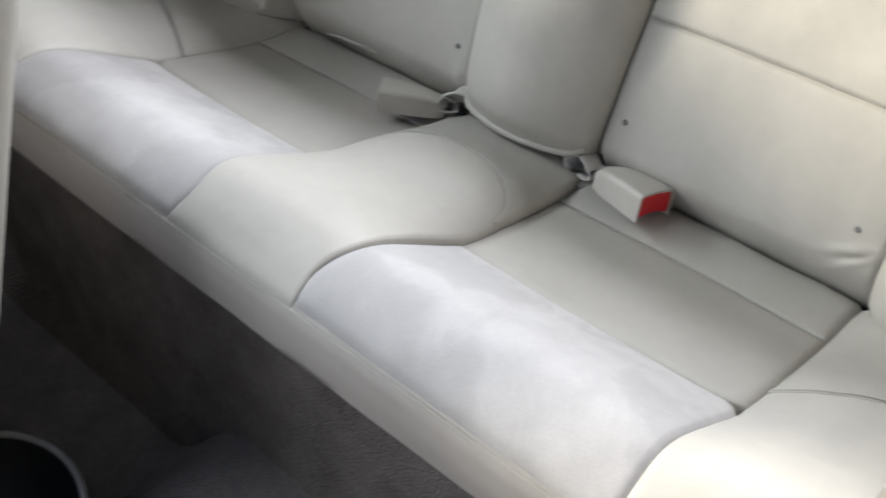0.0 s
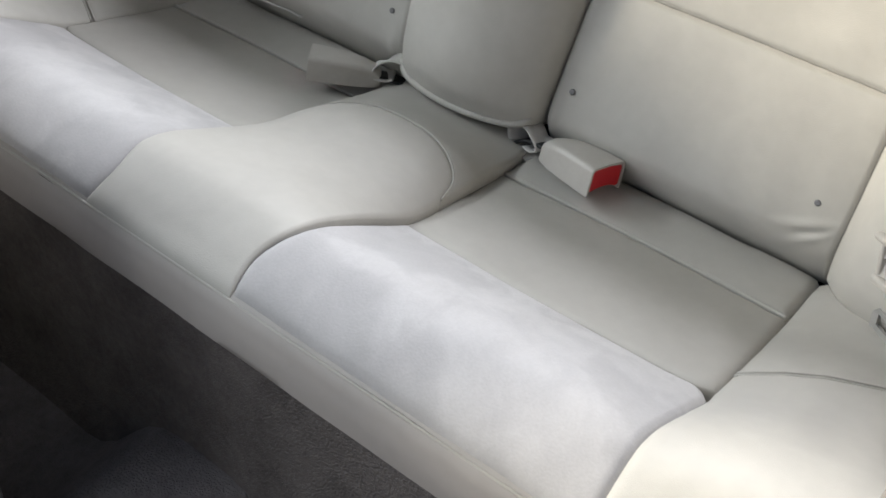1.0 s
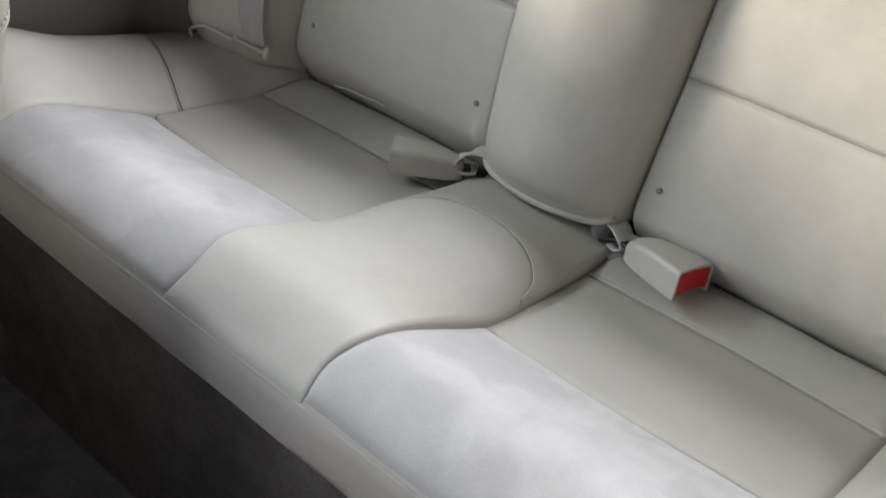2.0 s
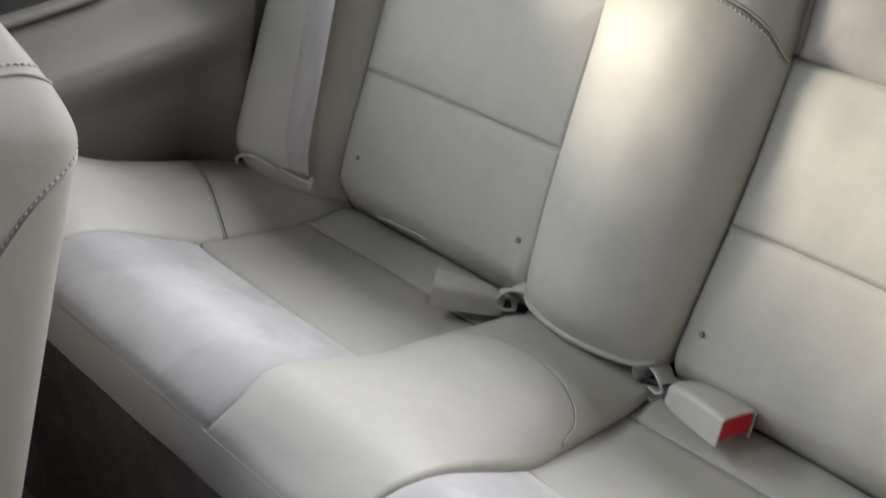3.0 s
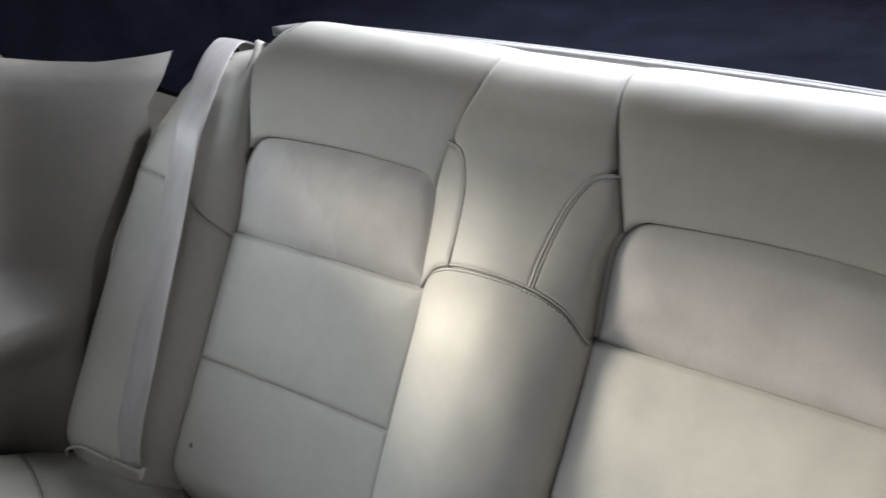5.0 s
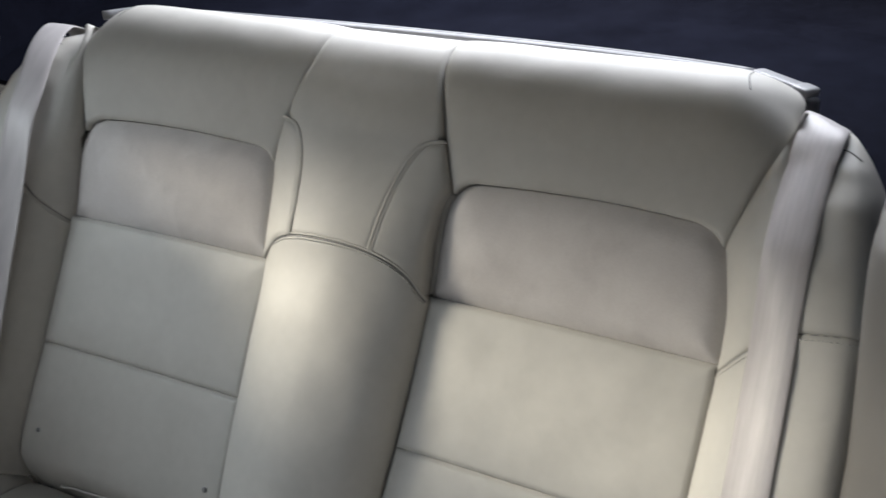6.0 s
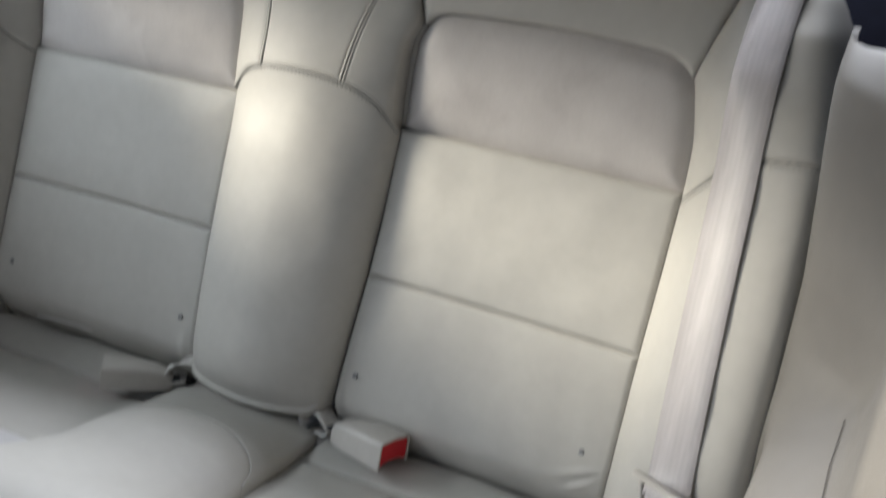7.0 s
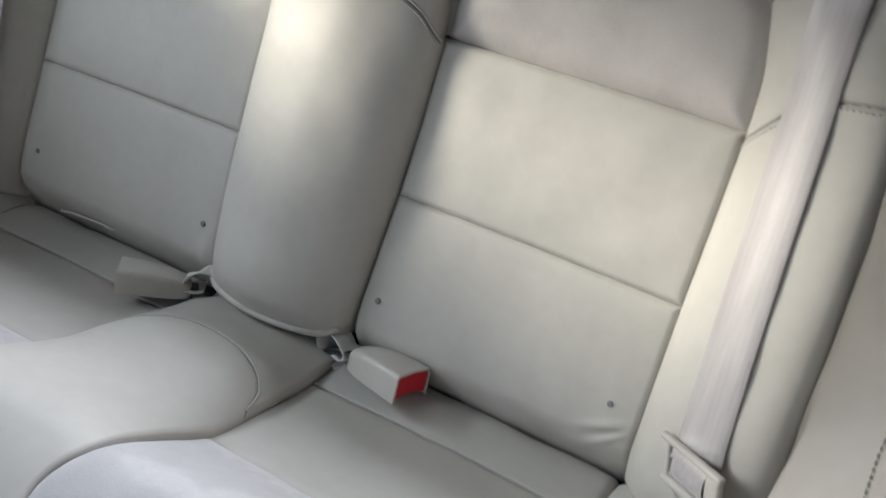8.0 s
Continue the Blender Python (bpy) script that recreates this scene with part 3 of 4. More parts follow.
# ---------------------------------------------------------------- cushion
seat = back
HUMP_R = [(0.098, 0.455), (0.094, 0.415), (0.102, 0.37), (0.106, 0.30), (0.113, 0.222)]
for side in (False, True):
    patch("suede_panel", seat, seat_plain, [(0.113, 0.222), (0.27, 0.226), (0.40, 0.220), (0.437, 0.216), (0.453, 0.234)],
          [(0.098, 0.455), (0.27, 0.455), (0.46, 0.455)], HUMP_R[::-1], [(0.453, 0.234), (0.453, 0.28), (0.453, 0.36), (0.457, 0.41), (0.46, 0.455)],
          SUEDE, crown=0.003, mirror=side, label="pale grey brushed suede seat panel", nu=50, nv=44, rad=0.008, drop=0.004)
    patch("seat_insert", seat, seat_plain, [(0.104, 0.043), (0.27, 0.039), (0.447, 0.043)], [(0.113, 0.222), (0.27, 0.226), (0.40, 0.218), (0.430, 0.215), (0.450, 0.205)],
          [(0.104, 0.043), (0.108, 0.13), (0.113, 0.222)], [(0.447, 0.043), (0.450, 0.12), (0.450, 0.205)], LEATHER, crown=0.003, mirror=side, drop=0.004, rad=0.009)
    patch("rear_strip", seat, seat_plain, [(0.100, -0.115), (0.27, -0.115), (0.445, -0.115)], [(0.104, 0.043), (0.27, 0.039), (0.447, 0.043)],
          [(0.100, -0.115), (0.102, -0.03), (0.104, 0.043)], [(0.445, -0.115), (0.446, -0.03), (0.447, 0.043)], LEATHER, crown=0.003, mirror=side, rad=0.008)
    c = curve([(0.106, 0.042), (0.27, 0.038), (0.445, 0.042)], 80)
    P = seat_plain(c[:, 0], c[:, 1] - 0.002, np.full(80, -0.0016))
    tube("piping", P * (np.array([-1, 1, 1]) if side else 1), 0.0025, LEATHER, seat, "pale leather piping", 8)
    seam = [(0.450, 0.167), (0.48, 0.157), (0.54, 0.133), (0.60, 0.110), (0.68, 0.083)]
    patch("side_bolster_front", seat, seat_side, seam, [(0.46, 0.455), (0.60, 0.455), (0.735, 0.448)],
          [(0.450, 0.167), (0.451, 0.212), (0.454, 0.236), (0.454, 0.28), (0.454, 0.36), (0.457, 0.41), (0.46, 0.455)],
          [(0.68, 0.083), (0.715, 0.22), (0.735, 0.448)], LEATHER, mirror=side, nu=40, nv=50, drop=0.0030, rad=0.008)
    patch("side_bolster_rear", seat, seat_side, [(0.446, -0.115), (0.54, -0.115), (0.63, -0.115)], seam,
          [(0.446, -0.115), (0.448, 0.037), (0.450, 0.167)], [(0.63, -0.115), (0.655, 0.0), (0.68, 0.083)], LEATHER, mirror=side, nu=40, drop=0.0030, rad=0.008)
    c = curve(seam, 60)
    for off in (-0.002, 0.003):
        P = seat_side(c[:, 0], c[:, 1] + off, np.full(60, -0.0006 if off < 0 else -0.0010))
        tube("piping", P * (np.array([-1, 1, 1]) if side else 1), 0.0013, LEATHER, seat, "pale leather piping", 6)
CROWN = [(-0.111, 0.165), (-0.098, 0.131), (-0.06, 0.107), (0, 0.098), (0.06, 0.107), (0.098, 0.131), (0.111, 0.165)]
ML = lambda c: [(-x, y) for x, y in c]
FRONT_HUMP = [(0.111, 0.165), (0.113, 0.19)] + HUMP_R[::-1]
patch("middle_hump_front", seat, seat_hump, CROWN, [(-0.098, 0.455), (0, 0.457), (0.098, 0.455)], ML(FRONT_HUMP), FRONT_HUMP, LEATHER, nu=56, nv=64, rad=0.0045, drop=0.0030)
patch("middle_hump_rear", seat, seat_hump, [(-0.100, -0.115), (0, -0.115), (0.100, -0.115)], CROWN,
      [(-0.100, -0.115), (-0.104, 0.037), (-0.111, 0.165)], [(0.100, -0.115), (0.104, 0.037), (0.111, 0.165)], LEATHER, nu=50, nv=56, rad=0.004, drop=0.0022)
c = curve(CROWN, 90)
tube("piping", seat_hump(c[:, 0], c[:, 1] - 0.0012, np.full(90, -0.0008)), 0.0014, LEATHER, seat, "pale leather piping", 6)

# dark felt board behind the padding
FELT = surface("black_felt", (0.010, 0.010, 0.010), (0.018, 0.018, 0.018), 0.95, 500, 0.5, 20, spec=0.2)
sheet("back_board", lambda x, s: tuple(world_of(np.array(x), np.array(s), np.array(-0.105 + 0.004 * noise.noise(Vector((x * 4, s * 4, 1)))), UB, NB)),
      np.linspace(-0.60, 0.60, 24), np.linspace(-0.16, 0.58, 16), FELT, back, "black felt board behind the cushions", 0.012)

# front band below the cushion's edge, and the piping on that edge
EDGE = seat_plain(np.array([0.0]), np.array([0.457]), np.array([-0.002]))[0]
bx = np.linspace(-0.735, 0.735, 120)
tube("piping", [np.array([x, EDGE[1] - 0.001, EDGE[2] - 0.001 + 0.0012 * noise.noise(Vector((x * 9, 3, 1)))]) for x in bx], 0.0017, LEATHER, seat, "pale leather edge piping", 6)

tube("seam", [np.array([x, EDGE[1] - 0.0022, EDGE[2] - 0.0034 + 0.0012 * noise.noise(Vector((x * 9, 3, 1)))]) for x in bx], 0.0010, SEAM, seat, "dark seam under the edge piping", 6)


def band_at(x, k):
    y = EDGE[1] + np.interp(k, [0, 0.1, 0.5, 0.9, 1.0], [0.008, -0.002, -0.009, -0.010, 0.000])
    return (x, y + 0.0015 * noise.noise(Vector((x * 12, k * 2, 0))), EDGE[2] + 0.001 - 0.059 * k)


sheet("front_band", band_at, bx, np.linspace(0, 1, 9), BAND, seat, "taupe leather front band", 0.004)

# ---------------------------------------------------------------- seat belts
def ribbon(name, centre, across, width, thick, material, parent, label="", sag=0.0):
    """A woven strip along the points, with its flat side set by the vectors across."""
    p = np.array(centre, float)
    t = np.gradient(p, axis=0)
    t /= np.linalg.norm(t, axis=1)[:, None]
    a = np.array(across, float)
    a = a - (a * t).sum(1)[:, None] * t
    a /= np.linalg.norm(a, axis=1)[:, None]
    n = np.cross(a, t)
    prof = [(-0.5, -0.2), (-0.48, -0.5), (-0.3, -0.5), (-0.1, -0.5), (0.1, -0.5), (0.3, -0.5), (0.48, -0.5), (0.5, -0.2), (0.5, 0.2), (0.48, 0.5),
            (0.3, 0.5), (0.1, 0.5), (-0.1, 0.5), (-0.3, 0.5), (-0.48, 0.5), (-0.5, 0.2)]
    L = np.r_[0, np.cumsum(np.linalg.norm(np.diff(p, axis=0), axis=1))]
    V, uv, F, m = [], [], [], len(prof)
    for i in range(len(p)):
        for u, h in prof:
            V.append(p[i] + a[i] * u * width + n[i] * (h * thick + sag * 4 * u * u))
            uv.append(((u + 0.5), L[i] / 0.047))
    for i in range(len(p) - 1):
        F += [(i * m + k, i * m + (k + 1) % m, (i + 1) * m + (k + 1) % m, (i + 1) * m + k) for k in range(m)]
    F += [tuple(range(m)), tuple(len(V) - 1 - k for k in range(m))]
    return mesh_ob(name, V, F, material, parent, label, uvs=uv)


def bol(x, w, e):
    return back_side(np.array([x]), np.array([w]), np.array([e]))[0]


belt_r = thing("seat_belt", (0.52, 0.5, 0.37), "grey webbing seat belt with beige tongue hanging over the bolster", "seat belt", "rear seat belts")
def bolster_out(x, w):
    q = back_side(np.array([x]), np.array([w]), np.array([0.0]))[0] - ORIGIN
    return float(q @ NB)


def belt_line(xs, sg):
    """Down the face of the bolster from the top roll to the foot."""
    over = [(0.584, -0.052), (0.633, -0.046), (0.657, -0.026), (0.657, 0.008), (0.636, 0.031)]
    ws = [0.700, 0.692, 0.680, 0.664, 0.64, 0.60, 0.55, 0.5, 0.4, 0.3, 0.2, 0.125, 0.085]
    pts = []
    for k, w in enumerate(ws):
        x = float(np.interp(w, xs[0], xs[1]))
        lift = 0.0032 if sg > 0 else 0.0072
        s, e = over[k] if k < 5 else (BACK.at(w, 0.0)[0], max(bolster_out(x - 0.004, w), bolster_out(x + 0.004, w)) + lift)
        pts.append(world_of(sg * x, s, e, UB, NB))
    return pts


bl = belt_line(([0.0, 0.1, 0.15, 0.25, 0.35, 0.46, 0.54, 0.60, 0.64, 0.66, 0.68, 0.70], [0.532, 0.528, 0.526, 0.520, 0.518, 0.513, 0.510, 0.510, 0.512, 0.513, 0.512, 0.507]), 1)
c = curve(bl[:-1] + [world_of(0.529, 0.105, 0.084, UB, NB)], 90)
ac = []
for q in c:                               # the flat side lies along the bolster's section
    w = min(float((q - ORIGIN) @ UB), 0.62)
    ac.append(bol(q[0] + 0.021, w, 0.0) - bol(q[0] - 0.017, w, 0.0))
ac = np.array([v / np.linalg.norm(v) for v in ac])
k = np.clip((0.26 - np.linspace(0, 1, 90)) / 0.16, 0, 1)[:, None]      # the belt turns as it goes over the top
ac = ac * (1 - k) + (XA * math.cos(radians(34)) - UB * math.sin(radians(34))) * k
ribbon("webbing", c, ac, 0.049, 0.0016, WEB, belt_r, "", 0.0028)

# tongue: a beige moulded frame with a steel plate
T0 = world_of(0.531, 0.091, 0.087, UB, NB)
tx, ty, tn = (XA * a + UB * b + NB * c0 for a, b, c0 in ((0.808, -0.053, 0.586), (-0.150, 0.944, 0.293), (-0.569, -0.325, 0.755)))
TM = Matrix([[tx[i], ty[i], tn[i], T0[i]] for i in range(3)] + [[0, 0, 0, 1]]) @ Matrix.Scale(1.15, 4)
frame_bits = [placed(rounded_box(0.078, 0.0062, 0.0075, 0.0026), TM @ pose(-0.001, 0.0170, 0)), placed(rounded_box(0.062, 0.0080, 0.008, 0.003), TM @ pose(-0.004, -0.0185, 0)),
              placed(rounded_box(0.0165, 0.046, 0.008, 0.0036), TM @ pose(0.0285, -0.006, 0)), placed(rounded_box(0.005, 0.034, 0.006, 0.0022), TM @ pose(-0.0315, -0.001, -0.002))]
tongue = joined("tongue_frame", frame_bits, PLASTIC, belt_r, "beige plastic belt tongue")
wrap = [np.array(TM @ Vector((0.0, y, z))) for y, z in ((0.0155, -0.005), (0.010, 0.0015), (0.002, 0.004), (-0.006, 0.0035), (-0.013, -0.001), (-0.018, -0.006))]
ribbon("webbing_fold", curve(wrap, 20), [tx] * 20, 0.046, 0.0016, WEB, belt_r)


def plate(m, w, h, t, holes):
    """A flat plate with rectangular holes, as a grid with cells left out."""
    xs = sorted({-w / 2, w / 2, *[a for q in holes for a in q[:2]]})
    ys = sorted({-h / 2, h / 2, *[a for q in holes for a in q[2:]]})
    bm = bmesh.new()
    vs = {(i, j): bm.verts.new((x, y, 0)) for i, x in enumerate(xs) for j, y in enumerate(ys)}
    for i in range(len(xs) - 1):
        for j in range(len(ys) - 1):
            cx, cy = (xs[i] + xs[i + 1]) / 2, (ys[j] + ys[j + 1]) / 2
            if not any(a < cx < b and c0 < cy < d for a, b, c0, d in holes):
                bm.faces.new([vs[i, j], vs[i + 1, j], vs[i + 1, j + 1], vs[i, j + 1]])
    ext = bmesh.ops.extrude_face_region(bm, geom=bm.faces[:])
    for v in ext["geom"]:
        if isinstance(v, bmesh.types.BMVert):
            v.co.z += t
    bm.verts.index_update()
    V, F = [np.array(m @ v.co) for v in bm.verts], [tuple(v.index for v in f.verts) for f in bm.faces]
    bm.free()
    return V, F


PM = TM @ pose(-0.010, -0.041, -0.003, 2, 0, -8)
joined("tongue_plate", [plate(PM, 0.034, 0.046, 0.0024, [(-0.010, 0.009, -0.017, -0.006), (-0.010, 0.009, -0.001, 0.012)])], STEEL, tongue, "bare steel tongue plate", smooth=False)

belt_l = thing("seat_belt", (-0.5, 0.5, 0.36), "grey webbing seat belt hanging in front of the shaded bolster", "seat belt", "rear seat belts")
bl = belt_line(([0.06, 0.10, 0.2, 0.3, 0.4, 0.5, 0.54, 0.59, 0.64, 0.66, 0.70], [0.479, 0.484, 0.491, 0.499, 0.506, 0.511, 0.516, 0.528, 0.546, 0.552, 0.556]), -1)
c = curve(bl + [world_of(-0.477, 0.052, 0.048, UB, NB)], 90)
ac = XA * math.cos(radians(6)) - NB * math.sin(radians(6))
k = np.clip((np.linspace(0, 1, 90) - 0.05) / 0.2, 0, 1)[:, None]
ribbon("webbing", c, XA * (1 - k) + ac * k, 0.047, 0.0016, WEB, belt_l, "", 0.0006)
A0 = c[-1]
AM = Matrix([[ac[i], np.cross(NB, ac)[i], np.cross(ac, np.cross(NB, ac))[i], A0[i]] for i in range(3)] + [[0, 0, 0, 1]])
joined("anchor_bar", [placed(rounded_box(0.062, 0.006, 0.007, 0.0026), AM @ pose(0.004, -0.003, 0.002)), placed(rounded_box(0.009, 0.018, 0.009, 0.003), AM @ pose(0.031, -0.002, 0.003)),
                      placed(rounded_box(0.007, 0.014, 0.008, 0.003), AM @ pose(-0.029, 0.001, 0.002))], PLASTIC, belt_l, "beige plastic anchor bar")
# looped cord end beside the belt foot
lc = [np.array(q) for q in ((-0.592, 0.460, 0.352), (-0.584, 0.455, 0.366), (-0.568, 0.453, 0.377), (-0.546, 0.455, 0.385), (-0.520, 0.460, 0.382), (-0.505, 0.470, 0.372))]
tagged(tube("cord_loop", curve(lc, 24), 0.0022, BOOT), "pale cord loop peeking out between cushion and bolster", "cord")
rag = [np.array(q) for q in ((-0.384, 0.548, 0.318), (-0.376, 0.533, 0.323), (-0.350, 0.531, 0.3295), (-0.322, 0.531, 0.331), (-0.296, 0.531, 0.3335), (-0.282, 0.532, 0.331), (-0.278, 0.548, 0.322))]
tagged(tube("listing_wire", curve(rag, 24), 0.0014, BOOT), "pale frayed listing edge showing between cushion and backrest", "seam edge")


# ---------------------------------------------------------------- buckles
def buckle(m, group, boot=1.0):
    """Local x runs to the tongue end, z up from the seat."""
    b = thing("belt_buckle", tuple(m.translation), "beige plastic belt buckle with red release button on the cushion", "belt buckle", group)
    # the cover: a moulded hood, open below and at the tongue end, narrower towards the strap
    def hood(w, h, r, t=0.0):
        """Half outline of an arch w wide and h high with corners of radius r, from the foot up and over."""
        w2, hh = w / 2 - t, h - t
        pts = [(-w2, 0.0), (-w2 * 0.995, hh * 0.4), (-w2 * 0.985, hh - r)]
        pts += [(-w2 * 0.985 + r - r * math.cos(q), hh - r + r * math.sin(q)) for q in np.linspace(0.25, math.pi / 2, 5)]
        mid = [(0.0, hh + 0.0012)]
        return pts + mid + [(-y, z) for y, z in reversed(pts)]

    secs = [(-0.001, 0.018, 0.013, 0.004), (0.001, 0.025, 0.019, 0.006), (0.006, 0.031, 0.0235, 0.007), (0.020, 0.0395, 0.028, 0.007), (0.040, 0.0455, 0.0305, 0.0065), (0.062, 0.0495, 0.0315, 0.006), (0.079, 0.0515, 0.0315, 0.0055), (0.0815, 0.0510, 0.0310, 0.005)]
    rings = [[(x, y, z) for y, z in hood(w, h, r)] for x, w, h, r in secs]
    rings += [[(x, y, z) for y, z in hood(w, h, max(r - 0.002, 0.002), 0.0026)] for x, w, h, r in reversed(secs[2:])]
    V, F, N = [np.array(m @ Vector(q)) for ring in rings for q in ring], [], len(rings[0])
    for j in range(len(rings) - 1):
        F += [(j * N + k, j * N + k + 1, (j + 1) * N + k + 1, (j + 1) * N + k) for k in range(N - 1)]
    F.append(tuple(range(N))[::-1])
    cover = mesh_ob("cover", V, F, PLASTIC, b, sharp=40)
    # red button filling the upper part of the mouth, with a hollowed lower edge
    top = [(y, z) for y, z in hood(0.0510, 0.0310, 0.005, 0.0029) if z > 0.004]
    low = [(0.0222 - 0.0444 * q, 0.0035 + 0.0030 * math.sin(math.pi * min(1.0, max(0.0, (q - 0.12) / 0.76))) ** 0.6) for q in np.linspace(0, 1, 13)]
    outline = top + low
    k = len(outline)
    V = [np.array(m @ Vector((x, y, z))) for x in (0.0645, 0.0795, 0.0805) for y, z in (outline if x < 0.080 else [(y * 0.975, 0.0195 + (z - 0.0195) * 0.95) for y, z in outline])]
    F = [tuple(range(k))[::-1], tuple(range(2 * k, 3 * k))] + [(j * k + i, j * k + (i + 1) % k, (j + 1) * k + (i + 1) % k, (j + 1) * k + i) for j in (0, 1) for i in range(k)]
    mesh_ob("release_button", V, F, RED, cover, "red release button", sharp=35)
    # black block stands in for the shade inside the open mouth
    joined("mouth_shade_block", [placed(rounded_box(0.008, 0.043, 0.012, 0.0015), m @ pose(0.064, 0, 0.0075))], BLACK, cover, "black block standing in for the shade inside the mouth")
    # short end of pale webbing folded over into a crumpled loop beside the strap
    loop = curve([(-0.014, -0.010), (-0.030, -0.006), (-0.043, 0.003), (-0.047, 0.013), (-0.039, 0.0215), (-0.024, 0.0225), (-0.012, 0.016), (-0.004, 0.006), (-0.012, 0.001), (-0.024, 0.003)], 48)
    wav = [noise.noise(Vector((q[0] * 60 + m.translation.x * 9, q[1] * 60, 1.5))) for q in loop]
    path = [np.array(m @ Vector(((x + 0.026) * boot - 0.026 + 0.03 * (boot - 1), 0.003 * w, z * boot + 0.044 * (boot - 1) + 0.0015 * w))) for (x, z), w in zip(loop, wav)]
    turn = [np.array(m.to_3x3() @ Vector((0.30 + 0.35 * w, 1.0, 0.25 * w))) for w in wav]
    ribbon("webbing_loop", path, turn, 0.027 * boot, 0.0022, BOOT, b, "crumpled pale webbing loop")
    strap = curve([m @ Vector(v) for v in ((-0.055, 0.0, -0.022), (-0.040, 0.0, -0.002), (-0.020, 0.0, 0.010), (0.004, 0.0, 0.012))], 20)
    ribbon("strap", strap, [np.array(m.to_3x3() @ Vector((0, 1, 0)))] * 20, 0.024, 0.004, BLACK, b, "black strap")
    return b


def seat_pose(x, v, e, yaw, pitch=0.0, roll=0.0):
    q = seat_plain(np.array([x]), np.array([v]), np.array([e]))[0]
    base = Matrix([[1, 0, 0, q[0]], [0, -UC[1], NC[1], q[1]], [0, -UC[2], NC[2], q[2]], [0, 0, 0, 1]])
    return base @ pose(0, 0, 0, roll, pitch, yaw) @ Matrix.Scale(1.06, 4)


buckle(seat_pose(0.128, -0.004, 0.010, *BK_R), "seat buckles")
buckle(seat_pose(-0.112, 0.006, 0.006, *BK_L) @ Matrix.Diagonal((1.0, 0.97, 0.84, 1.0)), "seat buckles", 1.25)


# ---------------------------------------------------------------- side trim panels
def trim_back_edge(z, sg=-1):
    if sg > 0:
        return float(np.interp(z, [0.20, 0.33, 0.43, 0.53, 0.64, 0.73, 0.80, 0.84, 0.862, 0.90], [0.445, 0.476, 0.503, 0.530, 0.566, 0.597, 0.606, 0.615, 0.648, 0.660]))
    return float(np.interp(z, [0.20, 0.33, 0.43, 0.53, 0.64, 0.82, 0.90], [0.445, 0.476, 0.503, 0.530, 0.564, 0.648, 0.705]))


def trim_top(y, sg):
    if sg > 0:
        return float(np.interp(y, [0.1, 0.30, 0.38, 0.44, 0.52, 0.57, 0.60, 0.63, 0.66], [0.895, 0.894, 0.898, 0.899, 0.886, 0.872, 0.864, 0.862, 0.864]))
    # left: the unseen front of the top is raised to cut low sun
    return float(np.interp(y, [0.1, 0.22, 0.30, 0.38, 0.44, 0.50, 0.55, 0.60, 0.65, 0.72, 0.80], [0.905, 0.885, 0.855, 0.876, 0.896, 0.886, 0.880, 0.878, 0.884, 0.894, 0.902]))


SECTION = [(0.0, 0.74, 0.20), (0.10, 0.715, 0.30), (0.20, 0.69, 0.40), (0.28, 0.655, 0.475), (0.33, 0.622, 0.515), (0.36, 0.612, 0.535), (0.39, 0.616, 0.552), (0.43, 0.632, 0.568),
           (0.50, 0.668, 0.596), (0.53, 0.682, 0.612), (0.57, 0.690, 0.640), (0.66, 0.694, 0.70), (0.78, 0.694, 0.78), (0.90, 0.697, 0.86), (0.95, 0.706, 0.884), (0.98, 0.726, 0.896), (1.0, 0.76, 0.90)]
SEC = np.array(SECTION)


def trim_at(a, k, sg=1):
    """a: 0 at the back edge, 1 at the front; k up the section."""
    x, z = np.interp(k, SEC[:, 0], SEC[:, 1]), np.interp(k, SEC[:, 0], SEC[:, 2])
    if a < 0:
        a = a * float(np.clip((0.84 - z) / 0.06, 0.05, 1) if sg < 0 else np.clip((0.80 - z) / 0.06, 0.0, 1))
    y = (trim_back_edge(z, sg) - (np.interp(z, [0.45, 0.62, 0.84, 0.90], [0.010, 0.021, 0.021, 0.012]) if sg < 0 else 0.0)) * (1 - a) + (-0.15) * a
    if z > 0.62:
        z = 0.62 + (z - 0.62) * (trim_top(y, sg) - 0.62) / 0.28
    # near the backrest the ledge runs out into one upright face
    m = np.clip((y - 0.43) / (trim_back_edge(z, sg) - 0.43 + 1e-6), 0, 1) if y > 0.43 else 0.0
    m = m * m * (3 - 2 * m)
    flat = np.interp(z, [0.2, 0.36, 0.44, 0.50, 0.53, 0.57, 0.70, 0.80, 0.86, 0.90], [0.642, 0.629, 0.617, 0.607, 0.603, 0.601, 0.596, 0.592, 0.591, 0.602])
    if sg > 0:
        flat = np.interp(z, [0.20, 0.34, 0.45, 0.55, 0.65, 0.73, 0.77, 0.82, 0.87], [0.566, 0.583, 0.597, 0.602, 0.602, 0.595, 0.592, 0.589, 0.590])
    x = x * (1 - m) + flat * m
    if z < 0.5 and sg > 0:
        x += np.interp(y, [-0.2, 0.1, 0.29, 0.5], [0.03, 0.02, 0.0, -0.035]) * np.clip((0.5 - z) / 0.1, 0, 1) * (1 - m)
    elif z < 0.5:
        x += np.interp(y, [-0.2, 0.1, 0.29, 0.5], [0.03, 0.02, 0.0, -0.035]) * np.clip((0.5 - z) / 0.1, 0, 1)
    x += 0.006 * math.sin((y - 0.43) * 26.0) * np.clip((z - 0.66) / 0.08, 0, 1) * (1 - m) * np.clip((y - 0.43) / 0.03, 0, 1)
    return x, y, z


